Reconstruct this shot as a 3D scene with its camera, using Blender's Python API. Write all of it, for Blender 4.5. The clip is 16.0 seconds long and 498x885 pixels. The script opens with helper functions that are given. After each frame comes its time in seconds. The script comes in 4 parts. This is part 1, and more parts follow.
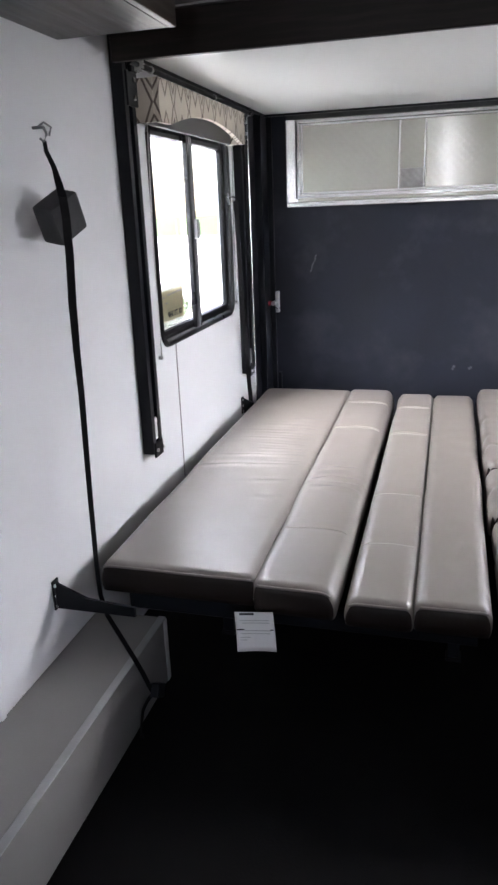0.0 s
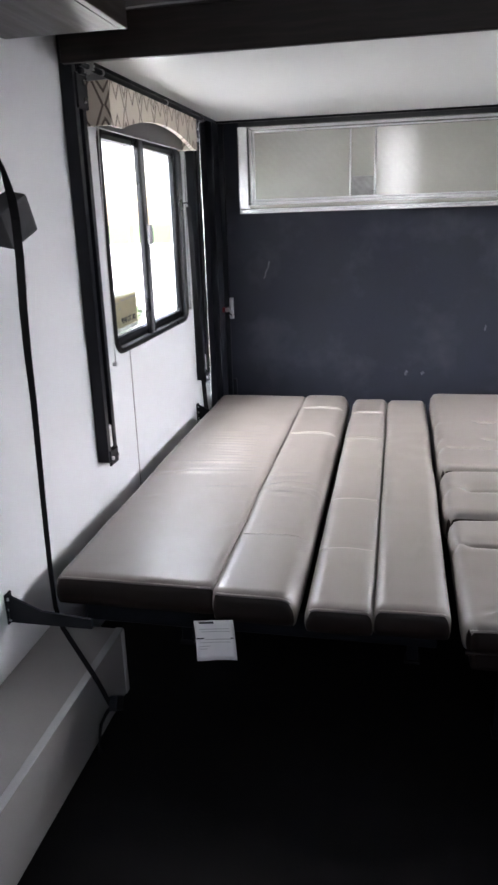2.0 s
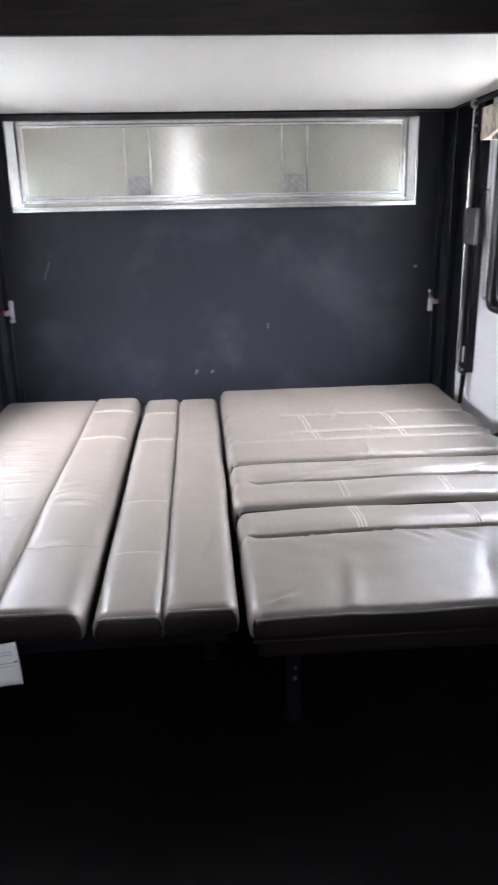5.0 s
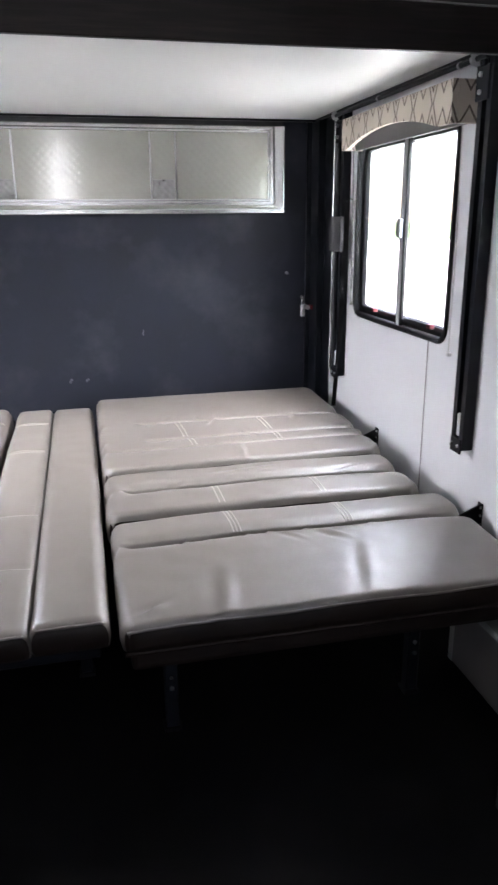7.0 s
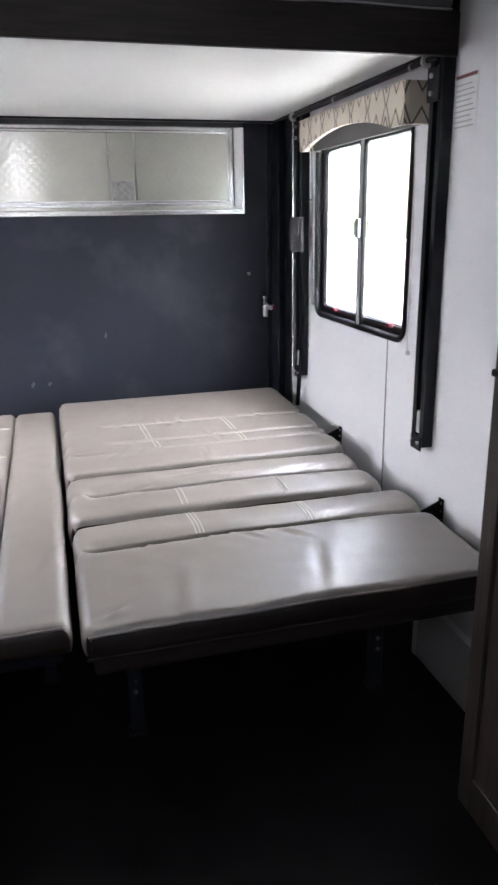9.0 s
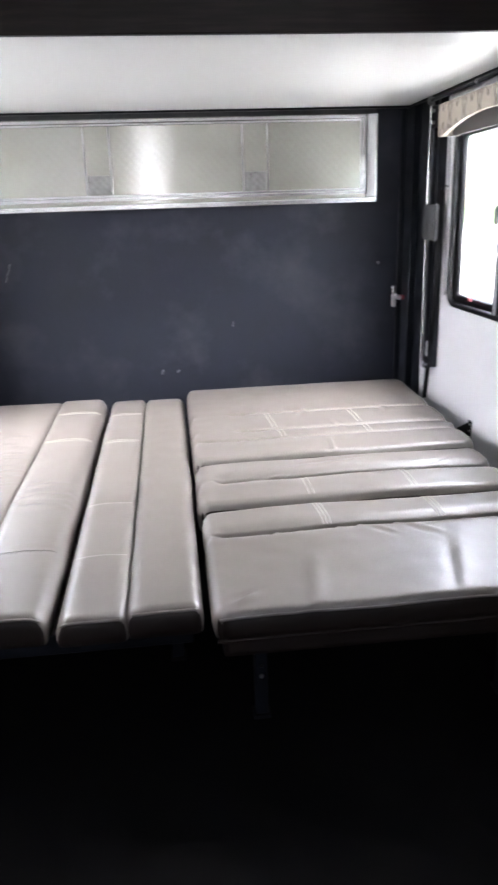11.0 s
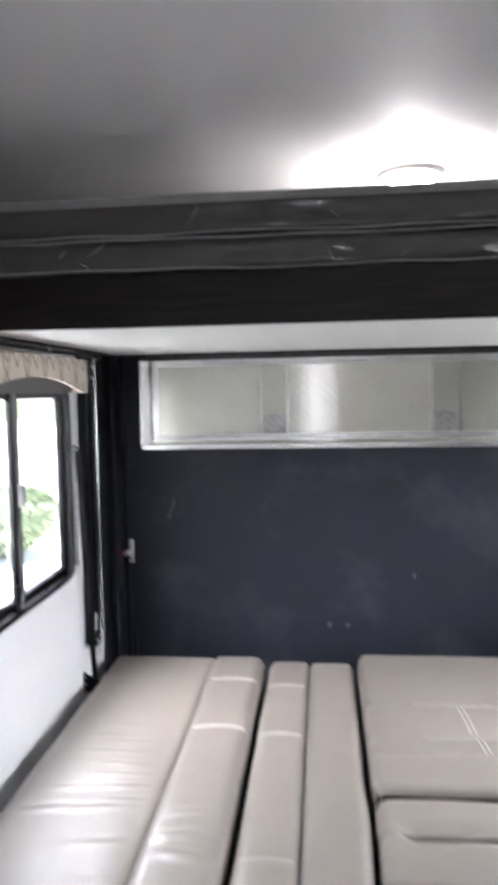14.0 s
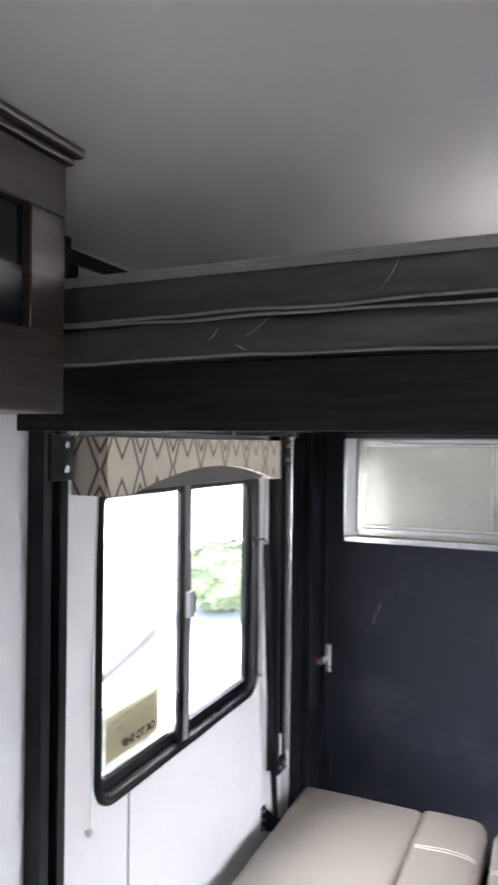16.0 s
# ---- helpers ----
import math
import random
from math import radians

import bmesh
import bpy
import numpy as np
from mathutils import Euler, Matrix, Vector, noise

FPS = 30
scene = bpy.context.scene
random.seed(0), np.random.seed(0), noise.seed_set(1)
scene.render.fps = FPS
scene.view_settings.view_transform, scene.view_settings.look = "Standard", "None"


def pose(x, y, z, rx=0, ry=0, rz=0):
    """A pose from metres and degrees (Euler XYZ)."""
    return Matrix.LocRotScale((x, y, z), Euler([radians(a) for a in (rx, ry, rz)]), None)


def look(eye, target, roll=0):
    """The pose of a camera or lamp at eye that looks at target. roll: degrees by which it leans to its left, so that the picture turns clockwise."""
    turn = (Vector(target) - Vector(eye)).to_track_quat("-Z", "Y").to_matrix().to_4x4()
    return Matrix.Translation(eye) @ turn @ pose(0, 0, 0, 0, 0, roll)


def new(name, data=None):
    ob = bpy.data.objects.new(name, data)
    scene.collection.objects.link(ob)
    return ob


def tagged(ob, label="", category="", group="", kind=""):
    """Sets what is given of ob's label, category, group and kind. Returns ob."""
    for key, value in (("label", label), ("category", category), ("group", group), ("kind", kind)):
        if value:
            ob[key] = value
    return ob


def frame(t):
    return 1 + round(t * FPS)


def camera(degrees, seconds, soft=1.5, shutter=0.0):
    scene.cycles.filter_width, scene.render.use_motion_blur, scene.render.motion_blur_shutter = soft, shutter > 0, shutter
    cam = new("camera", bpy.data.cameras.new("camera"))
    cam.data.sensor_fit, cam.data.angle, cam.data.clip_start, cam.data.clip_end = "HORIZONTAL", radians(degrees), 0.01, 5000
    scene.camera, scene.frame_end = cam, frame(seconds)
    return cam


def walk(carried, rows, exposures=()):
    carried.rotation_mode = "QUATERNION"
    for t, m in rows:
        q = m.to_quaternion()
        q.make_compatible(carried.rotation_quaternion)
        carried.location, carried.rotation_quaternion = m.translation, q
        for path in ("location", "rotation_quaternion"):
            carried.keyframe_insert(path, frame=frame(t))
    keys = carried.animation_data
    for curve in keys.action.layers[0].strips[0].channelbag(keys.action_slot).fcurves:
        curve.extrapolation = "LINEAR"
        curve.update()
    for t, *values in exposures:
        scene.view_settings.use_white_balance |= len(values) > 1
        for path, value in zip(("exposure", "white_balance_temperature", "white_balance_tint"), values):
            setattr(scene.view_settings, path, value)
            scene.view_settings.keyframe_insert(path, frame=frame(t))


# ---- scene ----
cam = camera(38.4, 16.0, soft=2.5, shutter=0.7)
PATH = [
    (0, (0.013, 0.012, 1.421), (-0.506, 1.841, 0.801), -2.3),
    (0.5, (0.006, 0.017, 1.415), (-0.479, 1.859, 0.805), -2.5),
    (1, (0.001, 0.019, 1.412), (-0.46, 1.87, 0.811), -2.4),
    (1.5, (0.002, 0.022, 1.415), (-0.438, 1.879, 0.818), -2.1),
    (2, (0.001, 0.025, 1.411), (-0.395, 1.89, 0.807), -1.9),
    (2.5, (0.012, 0.037, 1.404), (-0.33, 1.906, 0.781), -2.0),
    (3, (0.019, 0.042, 1.405), (-0.245, 1.924, 0.781), -1.6),
    (3.5, (0.028, 0.05, 1.401), (-0.133, 1.943, 0.777), -1.2),
    (4, (0.051, 0.058, 1.401), (-0.006, 1.957, 0.777), -1.4),
    (4.5, (0.062, 0.064, 1.389), (0.09, 1.968, 0.776), -1.5),
    (4.7, (0.074, 0.058, 1.397), (0.139, 1.96, 0.784), -1.3),
    (6.8, (0.152, 0.059, 1.407), (0.547, 1.926, 0.808), -1.0),
    (7, (0.156, 0.06, 1.396), (0.576, 1.922, 0.797), -0.5),
    (7.5, (0.169, 0.059, 1.397), (0.642, 1.906, 0.794), -0.5),
    (8, (0.178, 0.06, 1.392), (0.704, 1.895, 0.799), -0.4),
    (8.2, (0.188, 0.049, 1.394), (0.738, 1.876, 0.796), -0.7),
    (10.3, (0.152, 0.051, 1.4), (0.47, 1.93, 0.794), -1.4),
    (10.5, (0.14, 0.043, 1.405), (0.433, 1.924, 0.792), -1.4),
    (11, (0.13, 0.054, 1.406), (0.319, 1.946, 0.785), -1.9),
    (11.5, (0.107, 0.056, 1.409), (0.166, 1.958, 0.794), -2.1),
    (12, (0.081, 0.058, 1.426), (0.055, 1.97, 0.838), -2.0),
    (12.5, (0.045, 0.116, 1.482), (-0.034, 2.058, 1.01), -2.4),
    (13, (0.029, 0.219, 1.539), (-0.012, 2.187, 1.186), -1.6),
    (13.5, (0.072, 0.429, 1.634), (0.021, 2.412, 1.376), -1.3),
    (14, (0.041, 0.567, 1.691), (-0.169, 2.55, 1.548), -1.1),
    (14.5, (-0.076, 0.691, 1.74), (-0.418, 2.661, 1.699), -1.1),
    (15, (-0.123, 0.831, 1.793), (-0.679, 2.751, 1.739), -0.9),
    (15.5, (-0.066, 0.962, 1.82), (-0.691, 2.862, 1.825), 0.4),
    (16, (0.011, 1.057, 1.815), (-0.806, 2.883, 1.82), 0.6),
]
EXPOSURE = [(t, e, 6350, 17.0) for t, e in ((0.0, 2.55), (2.5, 2.56), (4.5, 2.95), (5.2, 2.95), (7.0, 2.77), (8.2, 2.79), (10.0, 2.88), (11.5, 3.05), (12.5, 2.9), (13.5, 2.6), (14.6, 2.68), (15.4, 2.76), (16.0, 2.72))]
walk(cam, [(t, look(eye, target, roll)) for t, eye, target, roll in PATH], EXPOSURE)

# ---- world and light ----
world = bpy.data.worlds.new("sky")
scene.world = world
world.use_nodes = True
wn = world.node_tree.nodes
sky = wn.new("ShaderNodeTexSky")
sky.sky_type = "NISHITA"
sky.sun_disc = False
sky.sun_elevation = radians(61)
sky.sun_rotation = radians(0)
sky.air_density, sky.dust_density = 1.0, 2.0
wn["Background"].inputs["Strength"].default_value = 0.15
world.node_tree.links.new(sky.outputs["Color"], wn["Background"].inputs["Color"])

sun = new("sun", bpy.data.lights.new("sun", "SUN"))
sun.data.energy, sun.data.angle, sun.data.color = 5.0, radians(10), (1.0, 0.96, 0.9)
sun.matrix_world = look((0, 0, 0), (0.0, -0.55, -1.0))


def sky_lamp(name, place, target, energy, sx, sy):
    """Lamp as open sky beside the trailer, upright outside a window; front two added."""
    lamp = new(name, bpy.data.lights.new(name, "AREA"))
    lamp.data.shape, lamp.data.size, lamp.data.size_y = "RECTANGLE", sx, sy
    lamp.data.energy, lamp.data.color = energy, (0.97, 0.985, 1.0)
    lamp.matrix_world = look(place, target)
    return lamp


sky_lamp("skylight_west", (-2.9, 3.1, 2.75), (-1.0, 3.2, 1.6), 192, 6.4, 2.6)
sky_lamp("skylight_west_high", (-2.35, 3.3, 3.9), (-0.85, 2.9, 0.9), 192, 5.0, 1.7)
sky_lamp("skylight_east", (3.34, 2.9, 2.75), (1.44, 3.0, 1.6), 265, 5.8, 2.6)
# unseen strip lamp, added for the upright gleam on the transom panel
sky_lamp("gleam_lamp_front", (-0.08, -4.24, 1.52), (-0.08, 0.0, 1.52), 1.5, 0.05, 1.36)
# unseen fill lamp, added to brighten the walls and the ceiling
sky_lamp("fill_lamp_front_east", (1.473, -1.8, 1.38), (0.0, -1.8, 1.38), 1.9, 1.14, 0.74)

# ---- plan, metres ----
XL, XR = -0.997, 1.44          # inner faces of the side walls
YB, YF = -4.2, 3.93            # front end of the room, face of the ramp door
ZF, ZC = 0.04, 2.25            # floor, ceiling
WY0, WY1, WZ0, WZ1 = 2.44, 3.385, 0.938, 1.735   # window outline


# ---- materials ----
def mat(name, color, rough=0.5, metal=0.0, vary=0.12, scale=6.0, fine=120.0, bump=0.05, coat=0.0, stretch=(1, 1, 1), spec=0.5, rvary=0.08):
    """A surface with two scales of variation in colour and gloss, and a fine relief."""
    m = bpy.data.materials.new(name)
    m.use_nodes = True
    n, l = m.node_tree.nodes, m.node_tree.links
    b = n["Principled BSDF"]
    b.inputs["Metallic"].default_value = metal
    b.inputs["Coat Weight"].default_value = coat
    b.inputs["Coat Roughness"].default_value = 0.12
    b.inputs["Specular IOR Level"].default_value = spec
    geo = n.new("ShaderNodeNewGeometry")
    mp = n.new("ShaderNodeMapping")
    mp.inputs["Scale"].default_value = stretch
    l.new(geo.outputs["Position"], mp.inputs["Vector"])
    big = n.new("ShaderNodeTexNoise")
    big.inputs["Scale"].default_value, big.inputs["Detail"].default_value = scale, 5
    small = n.new("ShaderNodeTexNoise")
    small.inputs["Scale"].default_value, small.inputs["Detail"].default_value = fine, 3
    for t in (big, small):
        l.new(mp.outputs["Vector"], t.inputs["Vector"])
    mix = n.new("ShaderNodeMath")
    mix.operation = "MULTIPLY_ADD"
    l.new(small.outputs["Fac"], mix.inputs[0])
    mix.inputs[1].default_value = 0.35
    l.new(big.outputs["Fac"], mix.inputs[2])
    ramp = n.new("ShaderNodeMapRange")
    ramp.inputs["From Min"].default_value, ramp.inputs["From Max"].default_value = 0.4, 0.95
    ramp.inputs["To Min"].default_value, ramp.inputs["To Max"].default_value = 1 - vary, 1 + vary
    l.new(mix.outputs[0], ramp.inputs["Value"])
    col = n.new("ShaderNodeVectorMath")
    col.operation = "SCALE"
    col.inputs[0].default_value = color
    l.new(ramp.outputs["Result"], col.inputs["Scale"])
    l.new(col.outputs["Vector"], b.inputs["Base Color"])
    rr = n.new("ShaderNodeMapRange")
    rr.inputs["From Min"].default_value, rr.inputs["From Max"].default_value = 0.3, 0.7
    rr.inputs["To Min"].default_value, rr.inputs["To Max"].default_value = max(0.02, rough - rvary), min(1, rough + rvary)
    l.new(big.outputs["Fac"], rr.inputs["Value"])
    l.new(rr.outputs["Result"], b.inputs["Roughness"])
    bp = n.new("ShaderNodeBump")
    bp.inputs["Strength"].default_value, bp.inputs["Distance"].default_value = bump, 0.004
    l.new(small.outputs["Fac"], bp.inputs["Height"])
    l.new(bp.outputs["Normal"], b.inputs["Normal"])
    return m


def wood(name, color, dark, rough=0.4, along=(1, 12, 12), spec=0.5):
    """Stained wood: streaks along one axis."""
    m = mat(name, color, rough, vary=0.3, scale=3.0, fine=40, bump=0.12, stretch=along, spec=spec)
    n, l = m.node_tree.nodes, m.node_tree.links
    b = n["Principled BSDF"]
    old = b.inputs["Base Color"].links[0].from_socket
    geo = n.new("ShaderNodeNewGeometry")
    mp = n.new("ShaderNodeMapping")
    mp.inputs["Scale"].default_value = [s * 2.5 for s in along]
    tex = n.new("ShaderNodeTexNoise")
    tex.inputs["Scale"].default_value, tex.inputs["Detail"].default_value = 2.2, 8
    l.new(geo.outputs["Position"], mp.inputs["Vector"])
    l.new(mp.outputs["Vector"], tex.inputs["Vector"])
    rp = n.new("ShaderNodeValToRGB")
    rp.color_ramp.elements[0].position, rp.color_ramp.elements[1].position = 0.42, 0.62
    rp.color_ramp.elements[0].color, rp.color_ramp.elements[1].color = (0, 0, 0, 1), (1, 1, 1, 1)
    l.new(tex.outputs["Fac"], rp.inputs["Fac"])
    mx = n.new("ShaderNodeMix")
    mx.data_type = "RGBA"
    l.new(rp.outputs["Color"], mx.inputs["Factor"])
    mx.inputs["A"].default_value = (*dark, 1)
    l.new(old, mx.inputs["B"])
    l.new(mx.outputs["Result"], b.inputs["Base Color"])
    return m


def glass_material(name, tint=(1, 1, 1)):
    m = bpy.data.materials.new(name)
    m.use_nodes = True
    b = m.node_tree.nodes["Principled BSDF"]
    b.inputs["Base Color"].default_value = (*tint, 1)
    b.inputs["Transmission Weight"].default_value = 1.0
    b.inputs["Roughness"].default_value = 0.0
    b.inputs["IOR"].default_value = 1.45
    return m


def glow(name, color, strength):
    m = bpy.data.materials.new(name)
    m.use_nodes = True
    b = m.node_tree.nodes["Principled BSDF"]
    b.inputs["Base Color"].default_value = (0.8, 0.8, 0.8, 1)
    b.inputs["Emission Color"].default_value = (*color, 1)
    b.inputs["Emission Strength"].default_value = strength
    return m


def patterned_fabric(name):
    """Beige upholstery cloth with a woven lattice of dark zigzag lines (in y and z)."""
    m = mat(name, (0.55, 0.49, 0.41), 0.85, vary=0.1, scale=9, fine=420, bump=0.25)
    n, l = m.node_tree.nodes, m.node_tree.links
    b = n["Principled BSDF"]
    base = b.inputs["Base Color"].links[0].from_socket
    geo = n.new("ShaderNodeNewGeometry")
    sep = n.new("ShaderNodeSeparateXYZ")
    l.new(geo.outputs["Position"], sep.inputs[0])

    def op(kind, a, c=None, d=None):
        q = n.new("ShaderNodeMath")
        q.operation = kind
        for i, v in enumerate((a, c, d)):
            if v is None:
                continue
            if isinstance(v, (int, float)):
                q.inputs[i].default_value = v
            else:
                l.new(v, q.inputs[i])
        return q.outputs[0]

    along = op("ADD", sep.outputs["Y"], op("MULTIPLY", sep.outputs["X"], 1.0))
    u = op("PINGPONG", op("DIVIDE", along, 0.15), 0.5)                          # 0 on a motif's axis, 0.5 between motifs
    v = op("PINGPONG", op("DIVIDE", op("SUBTRACT", sep.outputs["Z"], 1.757), 0.082), 1.0)
    outer = op("SUBTRACT", u, op("MULTIPLY_ADD", v, -0.24, 0.47))
    inner = op("SUBTRACT", u, op("MULTIPLY_ADD", v, 0.34, -0.10))
    cross = op("SUBTRACT", u, op("MULTIPLY_ADD", v, -0.34, 0.66))
    lines = [op("LESS_THAN", op("ABSOLUTE", q), 0.027) for q in (outer, inner, cross)]
    tot = op("MINIMUM", op("ADD", op("ADD", lines[0], lines[1]), lines[2]), 1.0)
    mx = n.new("ShaderNodeMix")
    mx.data_type = "RGBA"
    l.new(tot, mx.inputs["Factor"])
    l.new(base, mx.inputs["A"])
    mx.inputs["B"].default_value = (0.135, 0.105, 0.09, 1)
    l.new(mx.outputs["Result"], b.inputs["Base Color"])
    return m


def scuffed_door(name):
    """Dark blue-grey textured door skin with pale rubbed clouds."""
    m = mat(name, (0.0080, 0.0094, 0.0162), 0.62, vary=0.3, scale=4, fine=260, bump=0.3, spec=0.28)
    n, l = m.node_tree.nodes, m.node_tree.links
    b = n["Principled BSDF"]
    base = b.inputs["Base Color"].links[0].from_socket
    geo = n.new("ShaderNodeNewGeometry")
    tex = n.new("ShaderNodeTexNoise")
    tex.inputs["Scale"].default_value, tex.inputs["Detail"].default_value, tex.inputs["Roughness"].default_value = 2.6, 7, 0.62
    l.new(geo.outputs["Position"], tex.inputs["Vector"])
    rp = n.new("ShaderNodeMapRange")
    rp.inputs["From Min"].default_value, rp.inputs["From Max"].default_value = 0.5, 0.74
    rp.inputs["To Max"].default_value = 0.75
    l.new(tex.outputs["Fac"], rp.inputs["Value"])
    mx = n.new("ShaderNodeMix")
    mx.data_type = "RGBA"
    l.new(rp.outputs["Result"], mx.inputs["Factor"])
    l.new(base, mx.inputs["A"])
    mx.inputs["B"].default_value = (0.034, 0.036, 0.046, 1)
    l.new(mx.outputs["Result"], b.inputs["Base Color"])
    return m


M_WALL = mat("white_wall_panel", (0.72, 0.72, 0.735), 0.38, vary=0.03, scale=2.0, fine=300, bump=0.04)
M_CEIL = mat("ceiling_vinyl", (0.86, 0.86, 0.855), 0.5, vary=0.03, scale=2.0, fine=200, bump=0.0)
M_BUNKPANEL = mat("bunk_panel_white", (0.74, 0.745, 0.72), 0.4, vary=0.03, scale=2.0, fine=200, bump=0.03)
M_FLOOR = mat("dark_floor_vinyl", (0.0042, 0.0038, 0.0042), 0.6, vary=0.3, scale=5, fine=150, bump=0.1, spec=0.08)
M_WELL = mat("grey_wheel_box", (0.215, 0.207, 0.2), 0.5, vary=0.08, scale=5, fine=200, bump=0.06)
M_LIT_EDGE = mat("grey_lit_edge", (0.30, 0.30, 0.305), 0.45, vary=0.1, scale=7, fine=200, bump=0.05)
M_DOOR = scuffed_door("ramp_door_skin")
M_SCUFF = mat("pale_scuff", (0.075, 0.075, 0.085), 0.7, vary=0.6, scale=60, fine=300, bump=0.1)
M_JAMB = mat("black_jamb", (0.006, 0.007, 0.010), 0.45, spec=0.18, vary=0.25, scale=8, fine=150, bump=0.05)
M_BLACK = mat("black_metal", (0.006, 0.007, 0.010), 0.38, spec=0.2, vary=0.25, scale=9, fine=200, bump=0.05)
M_RUBBER = mat("black_rubber", (0.005, 0.005, 0.006), 0.34, spec=0.4, vary=0.2, scale=9, fine=200, bump=0.04)
M_GREYBAR = mat("grey_fittings_shaded_bar", (0.16, 0.163, 0.17), 0.34, vary=0.15, scale=9, fine=200, bump=0.04)
M_BAR = mat("dull_aluminium_bar", (0.40, 0.40, 0.41), 0.45, metal=0.25, vary=0.1, scale=9, fine=200, bump=0.03)
M_ALU = mat("aluminium_trim", (0.66, 0.66, 0.66), 0.24, metal=1.0, vary=0.05, scale=7, fine=200, bump=0.0, rvary=0.0)
M_SHEET = mat("embossed_aluminium", (0.44, 0.44, 0.385), 0.30, metal=1.0, vary=0.06, scale=4, fine=60, bump=0.0, rvary=0.02, coat=1.0)


def brushed_coat(m, ior, rough, spread):
    """A glossy skin whose fine cross brushing draws gleams out upright."""
    n, l = m.node_tree.nodes, m.node_tree.links
    b = n["Principled BSDF"]
    b.inputs["Coat IOR"].default_value, b.inputs["Coat Roughness"].default_value = ior, rough
    geo, grit, tilt = n.new("ShaderNodeNewGeometry"), n.new("ShaderNodeTexWhiteNoise"), n.new("ShaderNodeMapRange")
    l.new(geo.outputs["Position"], grit.inputs["Vector"])
    tilt.inputs["To Min"].default_value, tilt.inputs["To Max"].default_value = -spread, spread
    l.new(grit.outputs["Value"], tilt.inputs["Value"])
    lean, add, unit = n.new("ShaderNodeCombineXYZ"), n.new("ShaderNodeVectorMath"), n.new("ShaderNodeVectorMath")
    l.new(tilt.outputs["Result"], lean.inputs["Z"])
    l.new(geo.outputs["Normal"], add.inputs[0])
    l.new(lean.outputs["Vector"], add.inputs[1])
    unit.operation = "NORMALIZE"
    l.new(add.outputs["Vector"], unit.inputs[0])
    l.new(unit.outputs["Vector"], b.inputs["Coat Normal"])


brushed_coat(M_SHEET, 2.4, 0.07, 0.08)
M_HEADER = mat("reflection_darkened_metal", (0.07, 0.07, 0.072), 0.35, metal=0.8, vary=0.2, scale=30, fine=200, bump=0.0, rvary=0.03)
M_KNURL = mat("dark_knurled_metal", (0.32, 0.32, 0.31), 0.3, metal=1.0, vary=0.2, scale=30, fine=200, bump=0.0, rvary=0.03)
M_STEEL = mat("steel", (0.6, 0.6, 0.6), 0.3, metal=1.0, vary=0.1, scale=12, fine=200, bump=0.05)
M_VINYL = mat("taupe_vinyl", (0.156, 0.136, 0.119), 0.42, vary=0.07, scale=7, fine=380, bump=0.09, rvary=0.04, spec=1.0)
M_VINYL.node_tree.nodes["Principled BSDF"].inputs["IOR"].default_value = 1.62
M_BOXING_SHADE = mat("dark_brown_boxing_and_shade", (0.014, 0.009, 0.0075), 0.5, vary=0.15, scale=9, fine=300, bump=0.1, spec=0.25)
M_THREAD = mat("pale_thread", (0.46, 0.43, 0.39), 0.7, vary=0.1, scale=30, fine=500, bump=0.2)
M_BEAM = wood("espresso_beam", (0.016, 0.0115, 0.0102), (0.009, 0.0064, 0.0058), 0.42, along=(1, 14, 14), spec=0.25)
M_CAB = wood("walnut_cabinet", (0.041, 0.0285, 0.022), (0.020, 0.0135, 0.0105), 0.36, along=(12, 1, 12))
M_CABV = wood("walnut_upright", (0.041, 0.0285, 0.022), (0.020, 0.0135, 0.0105), 0.36, along=(12, 12, 1))
M_PANTRY = wood("pantry_walnut", (0.036, 0.027, 0.022), (0.016, 0.012, 0.010), 0.4, along=(12, 12, 1), spec=0.3)
M_TICK = mat("wrapped_mattress_cloth", (0.078, 0.074, 0.073), 0.5, vary=0.22, scale=9, fine=26, bump=0.55, coat=0.4, stretch=(1.0, 1.6, 2.2))
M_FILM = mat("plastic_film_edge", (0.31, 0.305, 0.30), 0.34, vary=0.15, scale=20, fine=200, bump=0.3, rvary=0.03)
M_SHINE = mat("painted_film_gleam", (0.55, 0.55, 0.55), 0.12, vary=0.1, scale=20, fine=200, bump=0.1, coat=1.0)
M_FABRIC = patterned_fabric("zigzag_fabric")
M_LINING = mat("grey_lining", (0.13, 0.127, 0.125), 0.8, vary=0.1, scale=9, fine=400, bump=0.2)
M_STRAP = mat("black_webbing", (0.010, 0.010, 0.011), 0.75, vary=0.2, scale=20, fine=500, bump=0.3, spec=0.1)
M_FOAM = mat("grey_foam", (0.07, 0.07, 0.073), 0.85, vary=0.2, scale=20, fine=300, bump=0.5, spec=0.15)
M_PAPER = mat("white_paper", (0.72, 0.72, 0.72), 0.7, vary=0.06, scale=20, fine=300, bump=0.1)
M_YELLOW = mat("yellow_notice_paper", (0.60, 0.55, 0.38), 0.7, vary=0.06, scale=20, fine=300, bump=0.1)
def let_through(m, amount):
    n, l = m.node_tree.nodes, m.node_tree.links
    b, o = n["Principled BSDF"], n["Material Output"]
    tr = n.new("ShaderNodeBsdfTranslucent")
    l.new(b.inputs["Base Color"].links[0].from_socket, tr.inputs["Color"])
    mx = n.new("ShaderNodeMixShader")
    mx.inputs["Fac"].default_value = amount
    l.new(b.outputs[0], mx.inputs[1])
    l.new(tr.outputs[0], mx.inputs[2])
    l.new(mx.outputs[0], o.inputs["Surface"])


